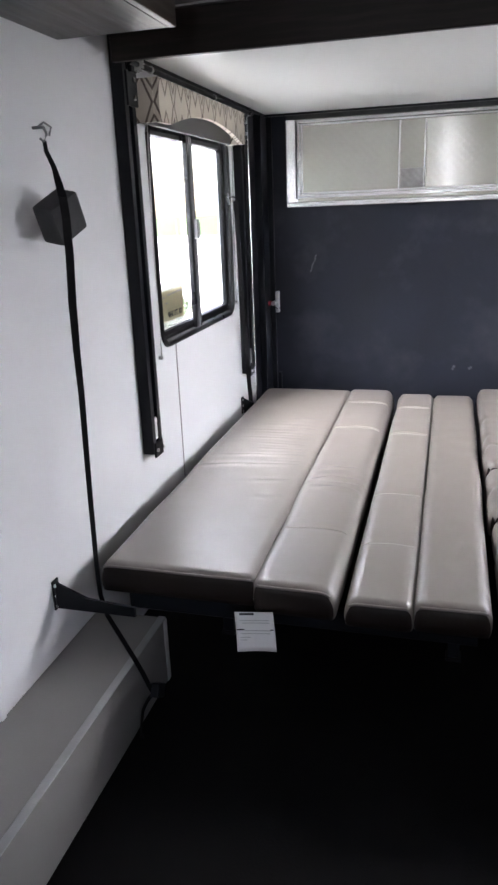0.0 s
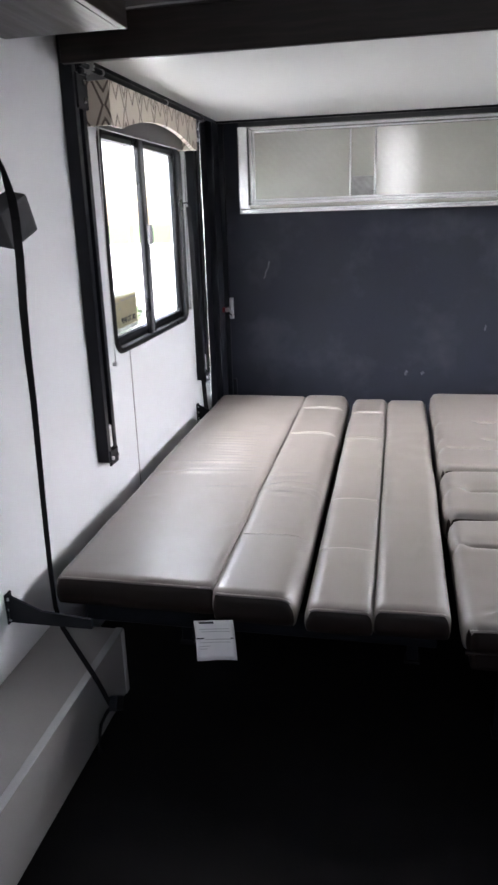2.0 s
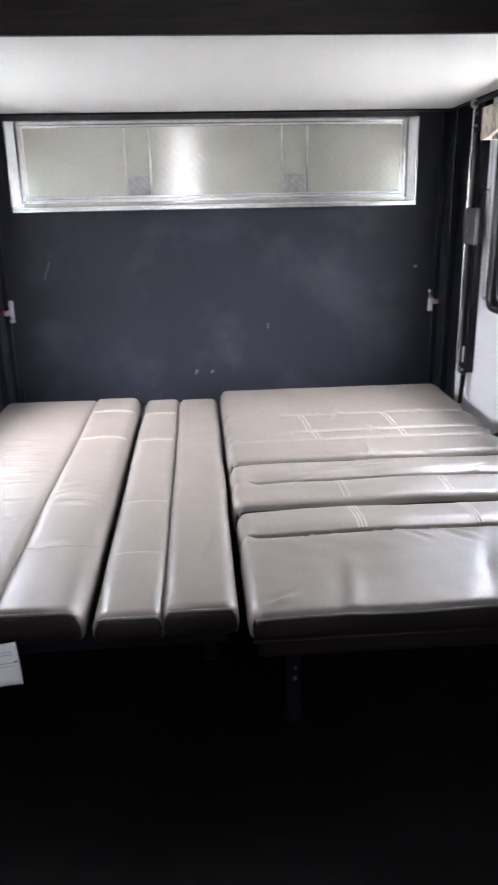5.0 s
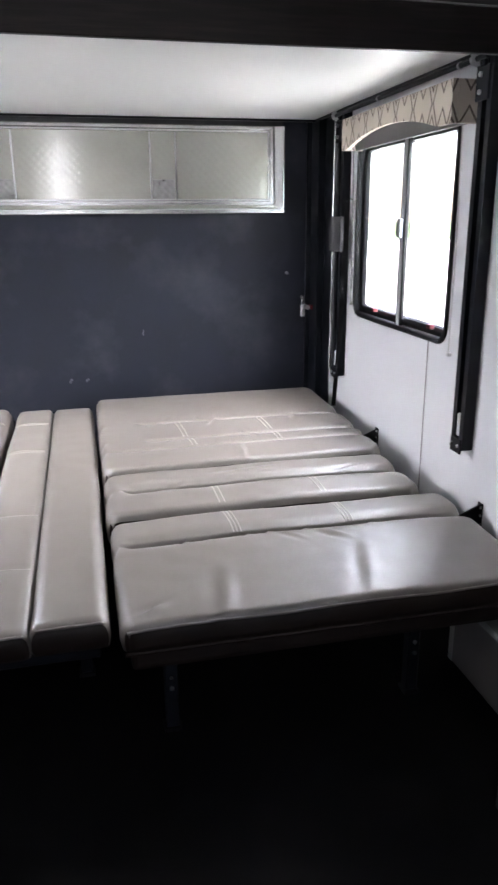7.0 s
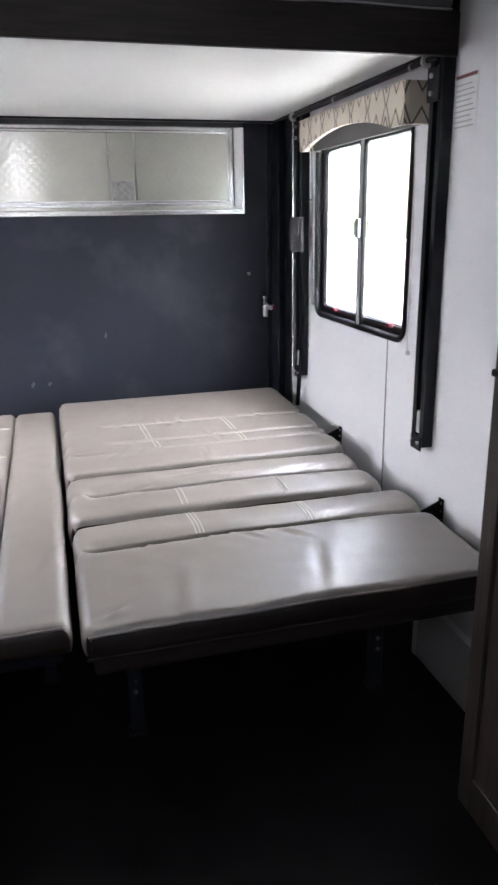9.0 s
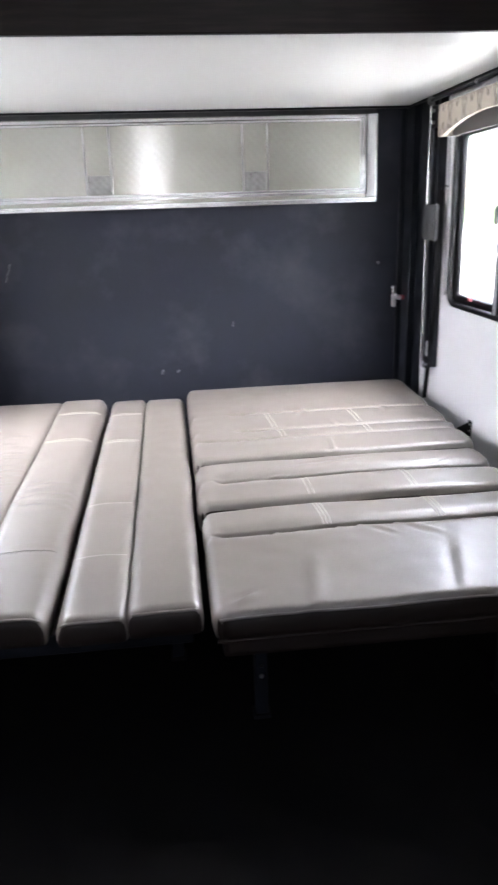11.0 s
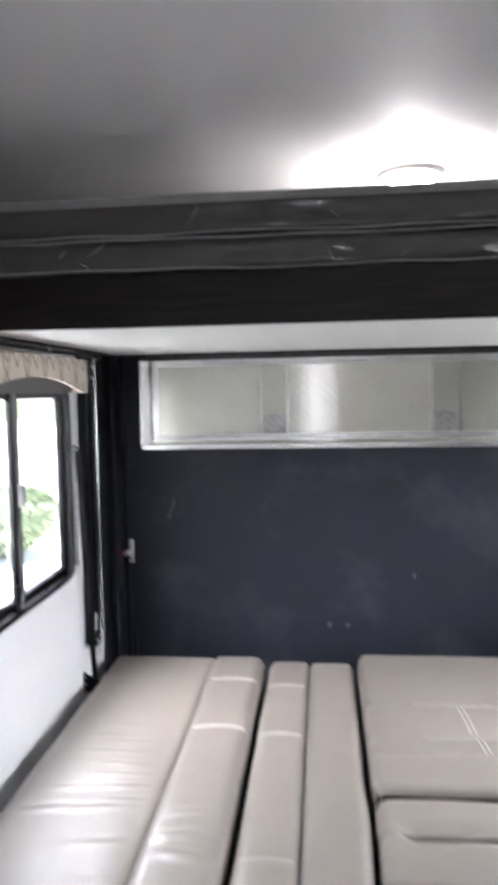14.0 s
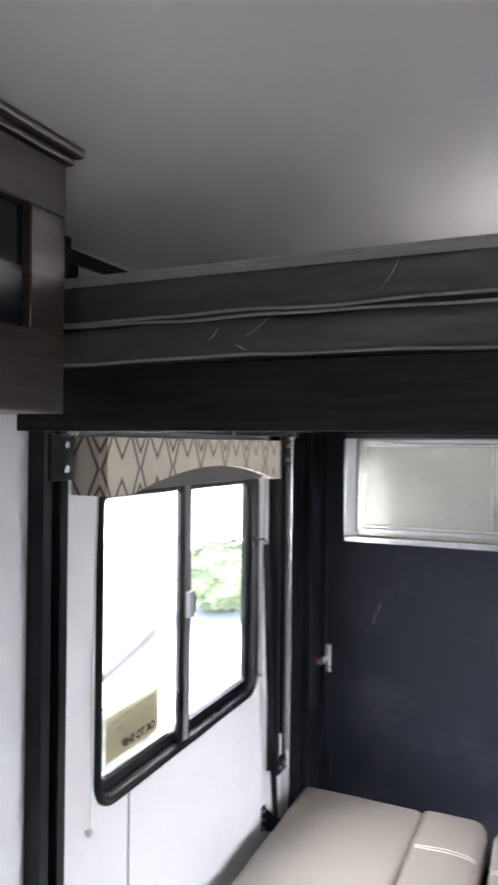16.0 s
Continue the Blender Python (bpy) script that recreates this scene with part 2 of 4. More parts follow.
let_through(M_YELLOW, 0.42)
M_PLAINSHEET = mat("pale_printed_sheet", (0.62, 0.64, 0.60), 0.7, vary=0.25, scale=30, fine=160, bump=0.1)
let_through(M_PLAINSHEET, 0.25)
M_INK = mat("dark_ink", (0.04, 0.04, 0.045), 0.7)
M_PALEINK = mat("pale_ink", (0.42, 0.42, 0.42), 0.7)
M_RED = mat("red_plastic", (0.2, 0.012, 0.02), 0.4)
M_CLIP = mat("dull_red_plastic", (0.16, 0.03, 0.04), 0.5)
M_COACH = mat("white_fibreglass", (0.78, 0.78, 0.78), 0.3, vary=0.03, scale=2, fine=100, bump=0.02)
M_SKIRT = mat("brown_grey_chassis", (0.10, 0.085, 0.08), 0.7, vary=0.4, scale=9, fine=60, bump=0.2)
M_CORD = mat("white_cord", (0.55, 0.55, 0.54), 0.6)
M_GLASS = glass_material("window_glass", (0.97, 1.0, 0.98))
M_DARKGLASS = mat("black_glass", (0.006, 0.006, 0.007), 0.08, vary=0.1, bump=0.0, rvary=0.03)
M_LAMP = glow("lamp_lens", (1.0, 0.98, 0.95), 40.0)
M_GRASS = mat("grass", (0.07, 0.12, 0.03), 0.9, vary=0.4, scale=2, fine=30, bump=0.5)
M_PAVE = mat("pale_concrete", (0.74, 0.73, 0.69), 0.85, vary=0.12, scale=1, fine=20, bump=0.2)
M_LEAF = mat("hedge_leaves", (0.33, 0.39, 0.24), 0.7, vary=0.3, scale=3, fine=12, bump=0.1)


# ---- mesh helpers ----
def box(bm, x0, x1, y0, y1, z0, z1, bevel=0.0, seg=2):
    vs = [bm.verts.new((x, y, z)) for x in (x0, x1) for y in (y0, y1) for z in (z0, z1)]
    quads = [(0, 1, 3, 2), (4, 6, 7, 5), (0, 4, 5, 1), (2, 3, 7, 6), (0, 2, 6, 4), (1, 5, 7, 3)]
    fs = [bm.faces.new([vs[i] for i in q]) for q in quads]
    if bevel:
        es = list({e for f in fs for e in f.edges})
        bmesh.ops.bevel(bm, geom=es, offset=bevel, segments=seg, profile=0.6, affect="EDGES")
    return bm


def made(name, bm, material, smooth=False):
    bmesh.ops.recalc_face_normals(bm, faces=bm.faces)
    me = bpy.data.meshes.new(name)
    bm.to_mesh(me)
    bm.free()
    me.materials.append(material)
    if smooth:
        me.polygons.foreach_set("use_smooth", [True] * len(me.polygons))
    return new(name, me)


def part(name, bm, material, parent, label="", smooth=False):
    ob = made(name, bm, material, smooth)
    ob.parent = parent
    ob.matrix_parent_inverse = parent.matrix_world.inverted()
    return tagged(ob, label)


def thing(name, place, label, category, group="", kind=""):
    ob = new(name)
    ob.empty_display_size = 0.1
    ob.matrix_world = Matrix.Translation(place)
    bpy.context.view_layer.update()
    return tagged(ob, label, category, group, kind)


def B(*a, **k):
    return box(bmesh.new(), *a, **k)


def cyl(bm, p, q, r, n=14, r2=None):
    """A closed cylinder or cone frustum from p to q."""
    p, q = Vector(p), Vector(q)
    m = Matrix.Translation((p + q) / 2) @ (q - p).to_track_quat("Z", "Y").to_matrix().to_4x4()
    bmesh.ops.create_cone(bm, cap_ends=True, segments=n, radius1=r, radius2=r if r2 is None else r2, depth=(q - p).length, matrix=m)
    return bm


def ribbon(bm, pts, width, thick, side):
    """A flat strap along pts; width: one, or one for each point; side: the direction of its width."""
    rings = []
    for i, p in enumerate(pts):
        p = Vector(p)
        t = (Vector(pts[min(i + 1, len(pts) - 1)]) - Vector(pts[max(i - 1, 0)])).normalized()
        s = Vector(side(i) if callable(side) else side)
        s = (s - t * s.dot(t)).normalized()
        nn = t.cross(s)
        rings.append([bm.verts.new(p + s * a * (width[i] if isinstance(width, (list, tuple)) else width) / 2 + nn * c * thick / 2) for a, c in ((-1, -1), (1, -1), (1, 1), (-1, 1))])
    for a, c in zip(rings, rings[1:]):
        for k in range(4):
            bm.faces.new((a[k], a[(k + 1) % 4], c[(k + 1) % 4], c[k]))
    bm.faces.new(rings[0][::-1])
    bm.faces.new(rings[-1])
    return bm


def tube(bm, pts, r, n=6):
    rings = []
    for i, p in enumerate(pts):
        p = Vector(p)
        t = (Vector(pts[min(i + 1, len(pts) - 1)]) - Vector(pts[max(i - 1, 0)])).normalized()
        u = t.cross(Vector((0.3, 0.2, 0.9)) if abs(t.z) < 0.9 else Vector((1, 0.1, 0))).normalized()
        w = t.cross(u)
        rings.append([bm.verts.new(p + (u * math.cos(6.2832 * k / n) + w * math.sin(6.2832 * k / n)) * r) for k in range(n)])
    for a, c in zip(rings, rings[1:]):
        for k in range(n):
            bm.faces.new((a[k], a[(k + 1) % n], c[(k + 1) % n], c[k]))
    bm.faces.new(rings[0][::-1])
    bm.faces.new(rings[-1])
    return bm


def extrude_profile(bm, pts, z0, z1):
    """A prism over a closed (x, y) outline."""
    a = [bm.verts.new((x, y, z0)) for x, y in pts]
    c = [bm.verts.new((x, y, z1)) for x, y in pts]
    k = len(pts)
    for i in range(k):
        bm.faces.new((a[i], a[(i + 1) % k], c[(i + 1) % k], c[i]))
    bm.faces.new(a[::-1])
    bm.faces.new(c)
    return bm


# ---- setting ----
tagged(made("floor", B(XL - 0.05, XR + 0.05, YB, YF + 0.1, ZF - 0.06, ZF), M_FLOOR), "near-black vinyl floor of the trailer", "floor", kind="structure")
tagged(made("ceiling", B(XL - 0.05, XR + 0.05, YB, YF + 0.1, ZC, ZC + 0.05), M_CEIL), "smooth pale grey ceiling with a satin sheen", "ceiling", kind="structure")
for nm, xa, xb in (("wall_west", XL - 0.05, XL), ("wall_east", XR, XR + 0.05)):
    bm = bmesh.new()
    h0, h1, g0, g1 = WY0 + 0.0225, WY1 - 0.0225, WZ0 + 0.0225, WZ1 - 0.0225
    box(bm, xa, xb, 0.2, h0, ZF, ZC)
    box(bm, xa, xb, h1, YF + 0.1, ZF, ZC)
    box(bm, xa, xb, h0, h1, ZF, g0)
    box(bm, xa, xb, h0, h1, g1, ZC)
    tagged(made(nm, bm, M_WALL), "smooth white wall panel with a window opening", "wall", kind="structure")
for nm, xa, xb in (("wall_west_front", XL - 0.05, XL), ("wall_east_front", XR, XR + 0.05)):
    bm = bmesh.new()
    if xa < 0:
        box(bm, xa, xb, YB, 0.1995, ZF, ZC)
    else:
        # opening added to let in the unseen fill lamp
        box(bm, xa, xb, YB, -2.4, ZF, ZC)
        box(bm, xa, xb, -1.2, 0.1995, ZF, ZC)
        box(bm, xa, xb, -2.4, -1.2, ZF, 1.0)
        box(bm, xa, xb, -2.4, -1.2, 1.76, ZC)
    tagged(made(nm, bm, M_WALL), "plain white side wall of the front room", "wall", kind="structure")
bm = bmesh.new()                                # unseen end wall, dark to cut bounce; tall slit added for the strip lamp
box(bm, XL - 0.05, -0.19, YB - 0.05, YB, ZF - 0.06, ZC + 0.05)
box(bm, 0.03, XR + 0.05, YB - 0.05, YB, ZF - 0.06, ZC + 0.05)
box(bm, -0.19, 0.03, YB - 0.05, YB, ZF - 0.06, 0.8)
box(bm, -0.19, 0.03, YB - 0.05, YB, 2.22, ZC + 0.05)
tagged(made("wall_south", bm, M_CABV), "dark wood end wall with a tall narrow opening", "wall", kind="structure")
for nm, x in (("trim_west", XL), ("trim_east", XR)):
    s = 1 if x < 0 else -1
    tagged(made(nm, B(min(x, x + s * 0.002), max(x, x + s * 0.002), 2.585, 2.591, ZF + 0.2, WZ0 - 0.001), M_WELL), "thin grey joint strip between wall panels", "trim", kind="structure")

for nm, x in (("trim_jamb_west", XL), ("trim_jamb_east", XR)):
    s = 1 if x < 0 else -1
    x0, x1 = sorted((x + s * 0.0005, x + s * 0.036))
    tagged(made(nm, B(x0, x1, 3.638, 3.6445, ZF + 0.3, 1.86, bevel=0.002, seg=1), M_ALU), "bright metal edge strip beside the door jamb", "trim", kind="structure")
tagged(made("trim_corner", B(XL + 0.0005, XL + 0.012, 1.238, 1.258, 0.256, 0.60, bevel=0.003, seg=1), M_WALL), "white vertical edge trim on the wall", "trim", kind="structure")

# ramp door: skin, header, stepped jambs, latches
door = thing("door_1", (0.2, YF, ZF), "dark blue-grey scuffed ramp door closing the rear end", "door", kind="structure")
part("door_skin", B(XL, XR, YF, YF + 0.05, ZF, 1.885), M_DOOR, door, "scuffed dark blue-grey textured skin")
part("header", B(-0.997, 1.44, YF - 0.02, YF + 0.06, 1.885, ZC), M_JAMB, door, "black header strip")
for s, xw in ((1, XL), (-1, XR)):
    for a, c, y0 in ((0.0, 0.022, 3.645), (0.022, 0.06, 3.80), (0.06, 0.088, 3.915)):
        x0, x1 = sorted((xw + s * a, xw + s * c))
        part("jamb", B(x0, x1, y0, YF - 0.0005, ZF, 1.884, bevel=0.003, seg=1), M_JAMB, door, "black stepped door jamb")
for s, x in ((1, -0.898), (-1, 1.339)):
    lt = part("latch_plate", B(x - 0.011, x + 0.011, YF - 0.022, YF - 0.001, 0.87, 0.985, bevel=0.003, seg=1), M_STEEL, door, "steel latch plate")
    bm = bmesh.new()
    cyl(bm, (x - s * 0.012, YF - 0.072, 0.925), (x - s * 0.012, YF - 0.02, 0.925), 0.012)
    part("latch_knob", bm, M_STEEL, lt, "round steel latch pin")
    bm = bmesh.new()
    cyl(bm, (x - s * 0.036, YF - 0.068, 0.925), (x - s * 0.036, YF - 0.03, 0.925), 0.013)
    part("release_button", bm, M_RED, lt, "dark red release button")
bm = bmesh.new()
cyl(bm, (1.248, YF - 0.010, 1.108), (1.248, YF, 1.108), 0.009)
part("door_stud", bm, M_GREYBAR, door, "small grey stud")
part("bottom_hinge", B(-0.905, -0.885, YF - 0.01, YF - 0.001, 0.40, 0.53), M_JAMB, door)

for (xa, za), (xb, zb), w in (((-0.715, 1.085), (-0.68, 1.175), 0.007), ((0.05, 0.56), (0.062, 0.585), 0.012), ((0.135, 0.565), (0.15, 0.58), 0.012), ((0.45, 0.80), (0.455, 0.83), 0.006)):
    pts = [(xa + (xb - xa) * i / 6 + 0.003 * math.sin(i * 2.0), YF - 0.0012, za + (zb - za) * i / 6) for i in range(7)]
    part("scuff_mark", ribbon(bmesh.new(), pts, w, 0.001, (1, 0, 0)), M_SCUFF, door, "pale rubbed scuff")

# bright aluminium transom panel in the door
def embossed(x0, x1, z0, z1, yb, pitch, rise, sub=4):
    """A sheet facing -y with staggered rows of soft raised diamonds, and a flat back."""
    nx, nz = int((x1 - x0) / pitch * sub), int((z1 - z0) / pitch * sub)
    bm = bmesh.new()
    V = []
    for i in range(nx + 1):
        x = x0 + (x1 - x0) * i / nx
        V.append([])
        for k in range(nz + 1):
            z = z0 + (z1 - z0) * k / nz
            edge = 0.0 if i in (0, nx) or k in (0, nz) else 1.0
            w = math.cos(math.pi * x / pitch) * math.cos(math.pi * z / pitch)
            V[i].append(bm.verts.new((x, yb - 0.002 - edge * rise * math.copysign(abs(w) ** 0.8, w), z)))
    for i in range(nx):
        for k in range(nz):
            bm.faces.new((V[i][k], V[i + 1][k], V[i + 1][k + 1], V[i][k + 1]))
    rim = [V[i][0] for i in range(nx)] + [V[nx][k] for k in range(nz)] + [V[i][nz] for i in range(nx, 0, -1)] + [V[0][k] for k in range(nz, 0, -1)]
    back = [bm.verts.new((v.co.x, yb, v.co.z)) for v in rim]
    for i in range(len(rim)):
        m = (i + 1) % len(rim)
        bm.faces.new((rim[i], back[i], back[m], rim[m]))
    bm.faces.new(back)
    return bm


pan = thing("transom_panel", (0.2, YF, 1.42), "framed embossed aluminium transom panel set into the dark door", "panel")
PX0, PX1, PZ0, PZ1 = -0.828, 1.222, 1.42, 1.872
part("backing_sheet", embossed(PX0, PX1, PZ0 + 0.026, PZ1, YF - 0.003, 0.021, 0.00014, 6), M_SHEET, pan, "bright aluminium sheet with small raised diamonds", smooth=True)
part("ledge", B(PX0 - 0.002, PX1 + 0.004, YF - 0.034, YF - 0.001, PZ0, PZ0 + 0.0255, bevel=0.004), M_ALU, pan, "smooth aluminium ledge along the foot")
IX0, IX1, IZ0, IZ1 = -0.775, 1.168, 1.462, 1.842

for xo, xi in ((PX0, IX0 - 0.001), (PX1, IX1 + 0.001)):
    bm = extrude_profile(bmesh.new(), [(xo, YF - 0.0055), (xo, YF - 0.036), (xo + (xi - xo) * 0.12, YF - 0.036), (xi, YF - 0.0065), (xi, YF - 0.0055)], PZ0 + 0.026, IZ1)
    part("end_strip", bm, M_ALU, pan, "sloping bright aluminium end strip")
# top of the plate, darkened in colour for the dim room it mirrors
part("header_strip", embossed(PX0, PX1, IZ1 + 0.003, PZ1 + 0.008, YF - 0.0055, 0.014, 0.0006), M_HEADER, pan, "knurled strip along the top, its dark reflection put into the colour", smooth=True)


def mitred(name, d, w, y0, y1, label):
    """Four bars with mitred corners, d inside the moulding's outline and w wide."""
    o = [(IX0 + d, IZ0 + d), (IX1 - d, IZ0 + d), (IX1 - d, IZ1 - d), (IX0 + d, IZ1 - d)]
    i = [(IX0 + d + w, IZ0 + d + w), (IX1 - d - w, IZ0 + d + w), (IX1 - d - w, IZ1 - d - w), (IX0 + d + w, IZ1 - d - w)]
    for k in range(4):
        m = (k + 1) % 4
        bm = bmesh.new()
        f = [bm.verts.new((x, y0, z)) for x, z in (o[k], o[m], i[m], i[k])]
        g = [bm.verts.new((x, y1, z)) for x, z in (o[k], o[m], i[m], i[k])]
        bm.faces.new(f)
        bm.faces.new(g[::-1])
        for j in range(4):
            bm.faces.new((f[j], g[j], g[(j + 1) % 4], f[(j + 1) % 4]))
        bmesh.ops.bevel(bm, geom=bm.edges[:], offset=0.0022, segments=2, profile=0.6, affect="EDGES")
        part(name, bm, M_ALU, pan, label)


mitred("outer_moulding", 0.0, 0.017, YF - 0.020, YF - 0.0055, "aluminium picture moulding, mitred at the corners")
mitred("inner_moulding", 0.0175, 0.013, YF - 0.013, YF - 0.0055, "narrow inner step of the moulding")
for xa in (-0.255, -0.130, 0.532, 0.660):
    part("upright_strip", B(xa - 0.0055, xa + 0.0055, YF - 0.015, YF - 0.0055, IZ0 + 0.031, IZ1 - 0.031, bevel=0.002, seg=1), M_ALU, pan, "narrow upright aluminium strip")
for xa in (-0.1925, 0.596):
    part("catch_plate", embossed(xa - 0.056, xa + 0.056, IZ0 + 0.033, IZ0 + 0.125, YF - 0.0058, 0.018, 0.0010), M_KNURL, pan, "grey coarse tread plate between two strips", smooth=True)


# ---- windows ----
def rounded_path(y0, y1, z0, z1, r, n=7):
    pts = []
    for cy, cz, a0 in ((y1 - r, z1 - r, 0), (y0 + r, z1 - r, 90), (y0 + r, z0 + r, 180), (y1 - r, z0 + r, 270)):
        for i in range(n + 1):
            a = radians(a0 + 90 * i / n)
            pts.append((cy, cz, math.cos(a), math.sin(a)))
    return pts


def rounded_ring(bm, y0, y1, z0, z1, r, section):
    """A frame along a rounded rectangle in y and z; section: (inset, x) pairs, closed."""
    rings = []
    for cy, cz, ny, nz in rounded_path(y0, y1, z0, z1, r):
        rings.append([bm.verts.new((x, cy + (r - d) * ny, cz + (r - d) * nz)) for d, x in section])
    k, m = len(section), len(rings)
    for i in range(m):
        a, c = rings[i], rings[(i + 1) % m]
        for j in range(k):
            bm.faces.new((a[j], a[(j + 1) % k], c[(j + 1) % k], c[j]))
    return bm


def slider_window(name, xw, s, label, black, bar):
    """A sliding trailer window in the wall whose inner face is at xw; s points into the room."""
    w = thing(name, (xw, (WY0 + WY1) / 2, WZ0), label, "window", kind="structure")
    sec = [(0.0, xw + s * 0.001), (0.002, xw + s * 0.009), (0.006, xw + s * 0.013), (0.011, xw + s * 0.014), (0.0135, xw + s * 0.011), (0.018, xw + s * 0.011), (0.0225, xw + s * 0.007), (0.0245, xw + s * 0.001), (0.0245, xw - s * 0.036), (0.011, xw - s * 0.036), (0.011, xw + s * 0.001)]
    part("window_frame", rounded_ring(bmesh.new(), WY0, WY1, WZ0, WZ1, 0.075, sec), M_RUBBER, w, "black rubber-edged window frame with rounded corners", smooth=False)
    sash = [(0.0245, xw - s * 0.034), (0.0245, xw - s * 0.016), (0.040, xw - s * 0.012), (0.054, xw - s * 0.016), (0.060, xw - s * 0.034)]
    part("sash_frame", rounded_ring(bmesh.new(), WY0, WY1, WZ0, WZ1, 0.075, sash), M_RUBBER, w, "black inner sash with rounded corners")
    ym = 2.862
    x0, x1 = sorted((xw - s * 0.011, xw + s * 0.006))
    part("mullion", B(x0, x1, ym - 0.004 - black, ym - 0.004, WZ0 + 0.02, WZ1 - 0.02, bevel=0.004), M_RUBBER, w, "black meeting bar")
    part("slider_bar", B(x0, x1, ym - 0.003, ym + 0.0262, WZ0 + 0.02, WZ1 - 0.02, bevel=0.004), bar, w, "dull grey slider bar")
    part("mullion", B(x0, x1, ym + 0.0265, ym + 0.035, WZ0 + 0.02, WZ1 - 0.02, bevel=0.003, seg=1), M_RUBBER, w, "black sash edge")
    x0, x1 = sorted((xw + s * 0.0085, xw + s * 0.022))
    part("window_latch", B(x0, x1, ym - 0.006, ym + 0.026, 1.315, 1.39, bevel=0.003), M_BAR, w, "small silver sash latch")
    part("latch_grip", B(x0, x1, ym + 0.0265, ym + 0.036, 1.325, 1.378, bevel=0.003), M_BLACK, w, "black finger grip")
    x0, x1 = sorted((xw - s * 0.030, xw - s * 0.018))
    part("glass_bead", B(x0, x1, WY0 + 0.085, ym - 0.035, WZ0 + 0.0605, WZ0 + 0.066, bevel=0.002, seg=1), M_CORD, w, "pale bead along the foot of the pane")
    for a, c, dx in ((WY0 + 0.03, ym - 0.02, 0.024), (ym, WY1 - 0.03, 0.020)):
        g0, g1 = sorted((xw - s * dx, xw - s * (dx + 0.004)))
        p = part("pane", B(g0, g1, a, c, WZ0 + 0.03, WZ1 - 0.03), M_GLASS, w, "clear glass pane")
        p.visible_shadow = False
    return w


# west bar: darker copy of the silver one, shade put into its colour
win_w = slider_window("window_1", XL, 1, "black-framed sliding window with rounded corners in the white wall", 0.026, M_GREYBAR)
win_e = slider_window("window_2", XR, -1, "black-framed sliding window with red clips on its lower frame", 0.012, M_BAR)
for y in (2.56, 3.11):
    part("red_clip", B(XR - 0.022, XR - 0.001, y - 0.015, y + 0.015, WZ0 + 0.050, WZ0 + 0.068, bevel=0.004), M_CLIP, win_e, "small dull red plastic clip")

# black bars made up in place of a small window above the bunk
br = thing("bunk_window_bars", (XL, 2.6, 2.2), "black bars on the wall above the bunk, in place of a small window", "rail")
part("bar", B(XL + 0.012, XL + 0.03, 2.29, 2.85, 2.205, 2.232, bevel=0.003, seg=1), M_BLACK, br)
for y in (2.32, 2.46, 2.8):
    part("standoff", B(XL + 0.001, XL + 0.0115, y, y + 0.03, 2.15, 2.23, bevel=0.002, seg=1), M_BLACK, br)

# ---- outside ----
tagged(made("ground", B(-300, 300, -300, 300, -1.0, -0.9), M_GRASS), "mown green grass round the trailer", "ground", kind="structure")
tagged(made("pavement", B(-70, 70, -70, 70, -0.899, -0.86), M_PAVE), "pale sunlit concrete yard", "pavement", kind="structure")


def shrub(place, rx, ry, rz, count, label):
    """Stems and a crown of many small leaf blades."""
    sh = thing("shrub", place, label, "shrub")
    rng = random.Random(7)
    bm = bmesh.new()
    for i in range(9):
        a = rng.uniform(0, 6.28)
        top = (place[0] + 0.6 * rx * math.cos(a), place[1] + 0.6 * ry * math.sin(a), place[2] + rz * rng.uniform(0.8, 1.4))
        cyl(bm, (place[0] + 0.1 * math.cos(a), place[1] + 0.1 * math.sin(a), place[2]), top, 0.03, 6, 0.01)
    part("stems", bm, M_CAB, sh, "thin brown stems")
    verts, faces = [], []
    for i in range(count):
        u = Vector((rng.gauss(0, 1), rng.gauss(0, 1), rng.gauss(0, 1))).normalized()
        lump = 0.82 + 0.3 * noise.noise(u * 2.3) + rng.uniform(-0.18, 0.04)
        c = Vector((place[0] + u.x * rx * lump, place[1] + u.y * ry * lump, place[2] + rz + u.z * rz * lump))
        t = Vector((rng.gauss(0, 1), rng.gauss(0, 1), rng.gauss(0, 1))).normalized()
        b2 = t.cross(u).normalized() if abs(t.dot(u)) < 0.98 else Vector((0, 0, 1))
        L, W = rng.uniform(0.035, 0.07), rng.uniform(0.018, 0.03)
        k = len(verts)
        verts += [c - t * L, c + b2 * W, c + t * L, c - b2 * W]
        faces.append((k, k + 1, k + 2, k + 3))
    me = bpy.data.meshes.new("leaves")
    me.from_pydata(verts, [], faces)
    me.materials.append(M_LEAF)
    ob = new("leaves", me)
    ob.parent = sh
    ob.matrix_parent_inverse = sh.matrix_world.inverted()
    tagged(ob, "dense small green leaves", kind="stuff")
    return sh


shrub((-5.0, 11.4, -0.87), 0.82, 0.9, 0.60, 20000, "round green leafy shrub outside on the pale yard")


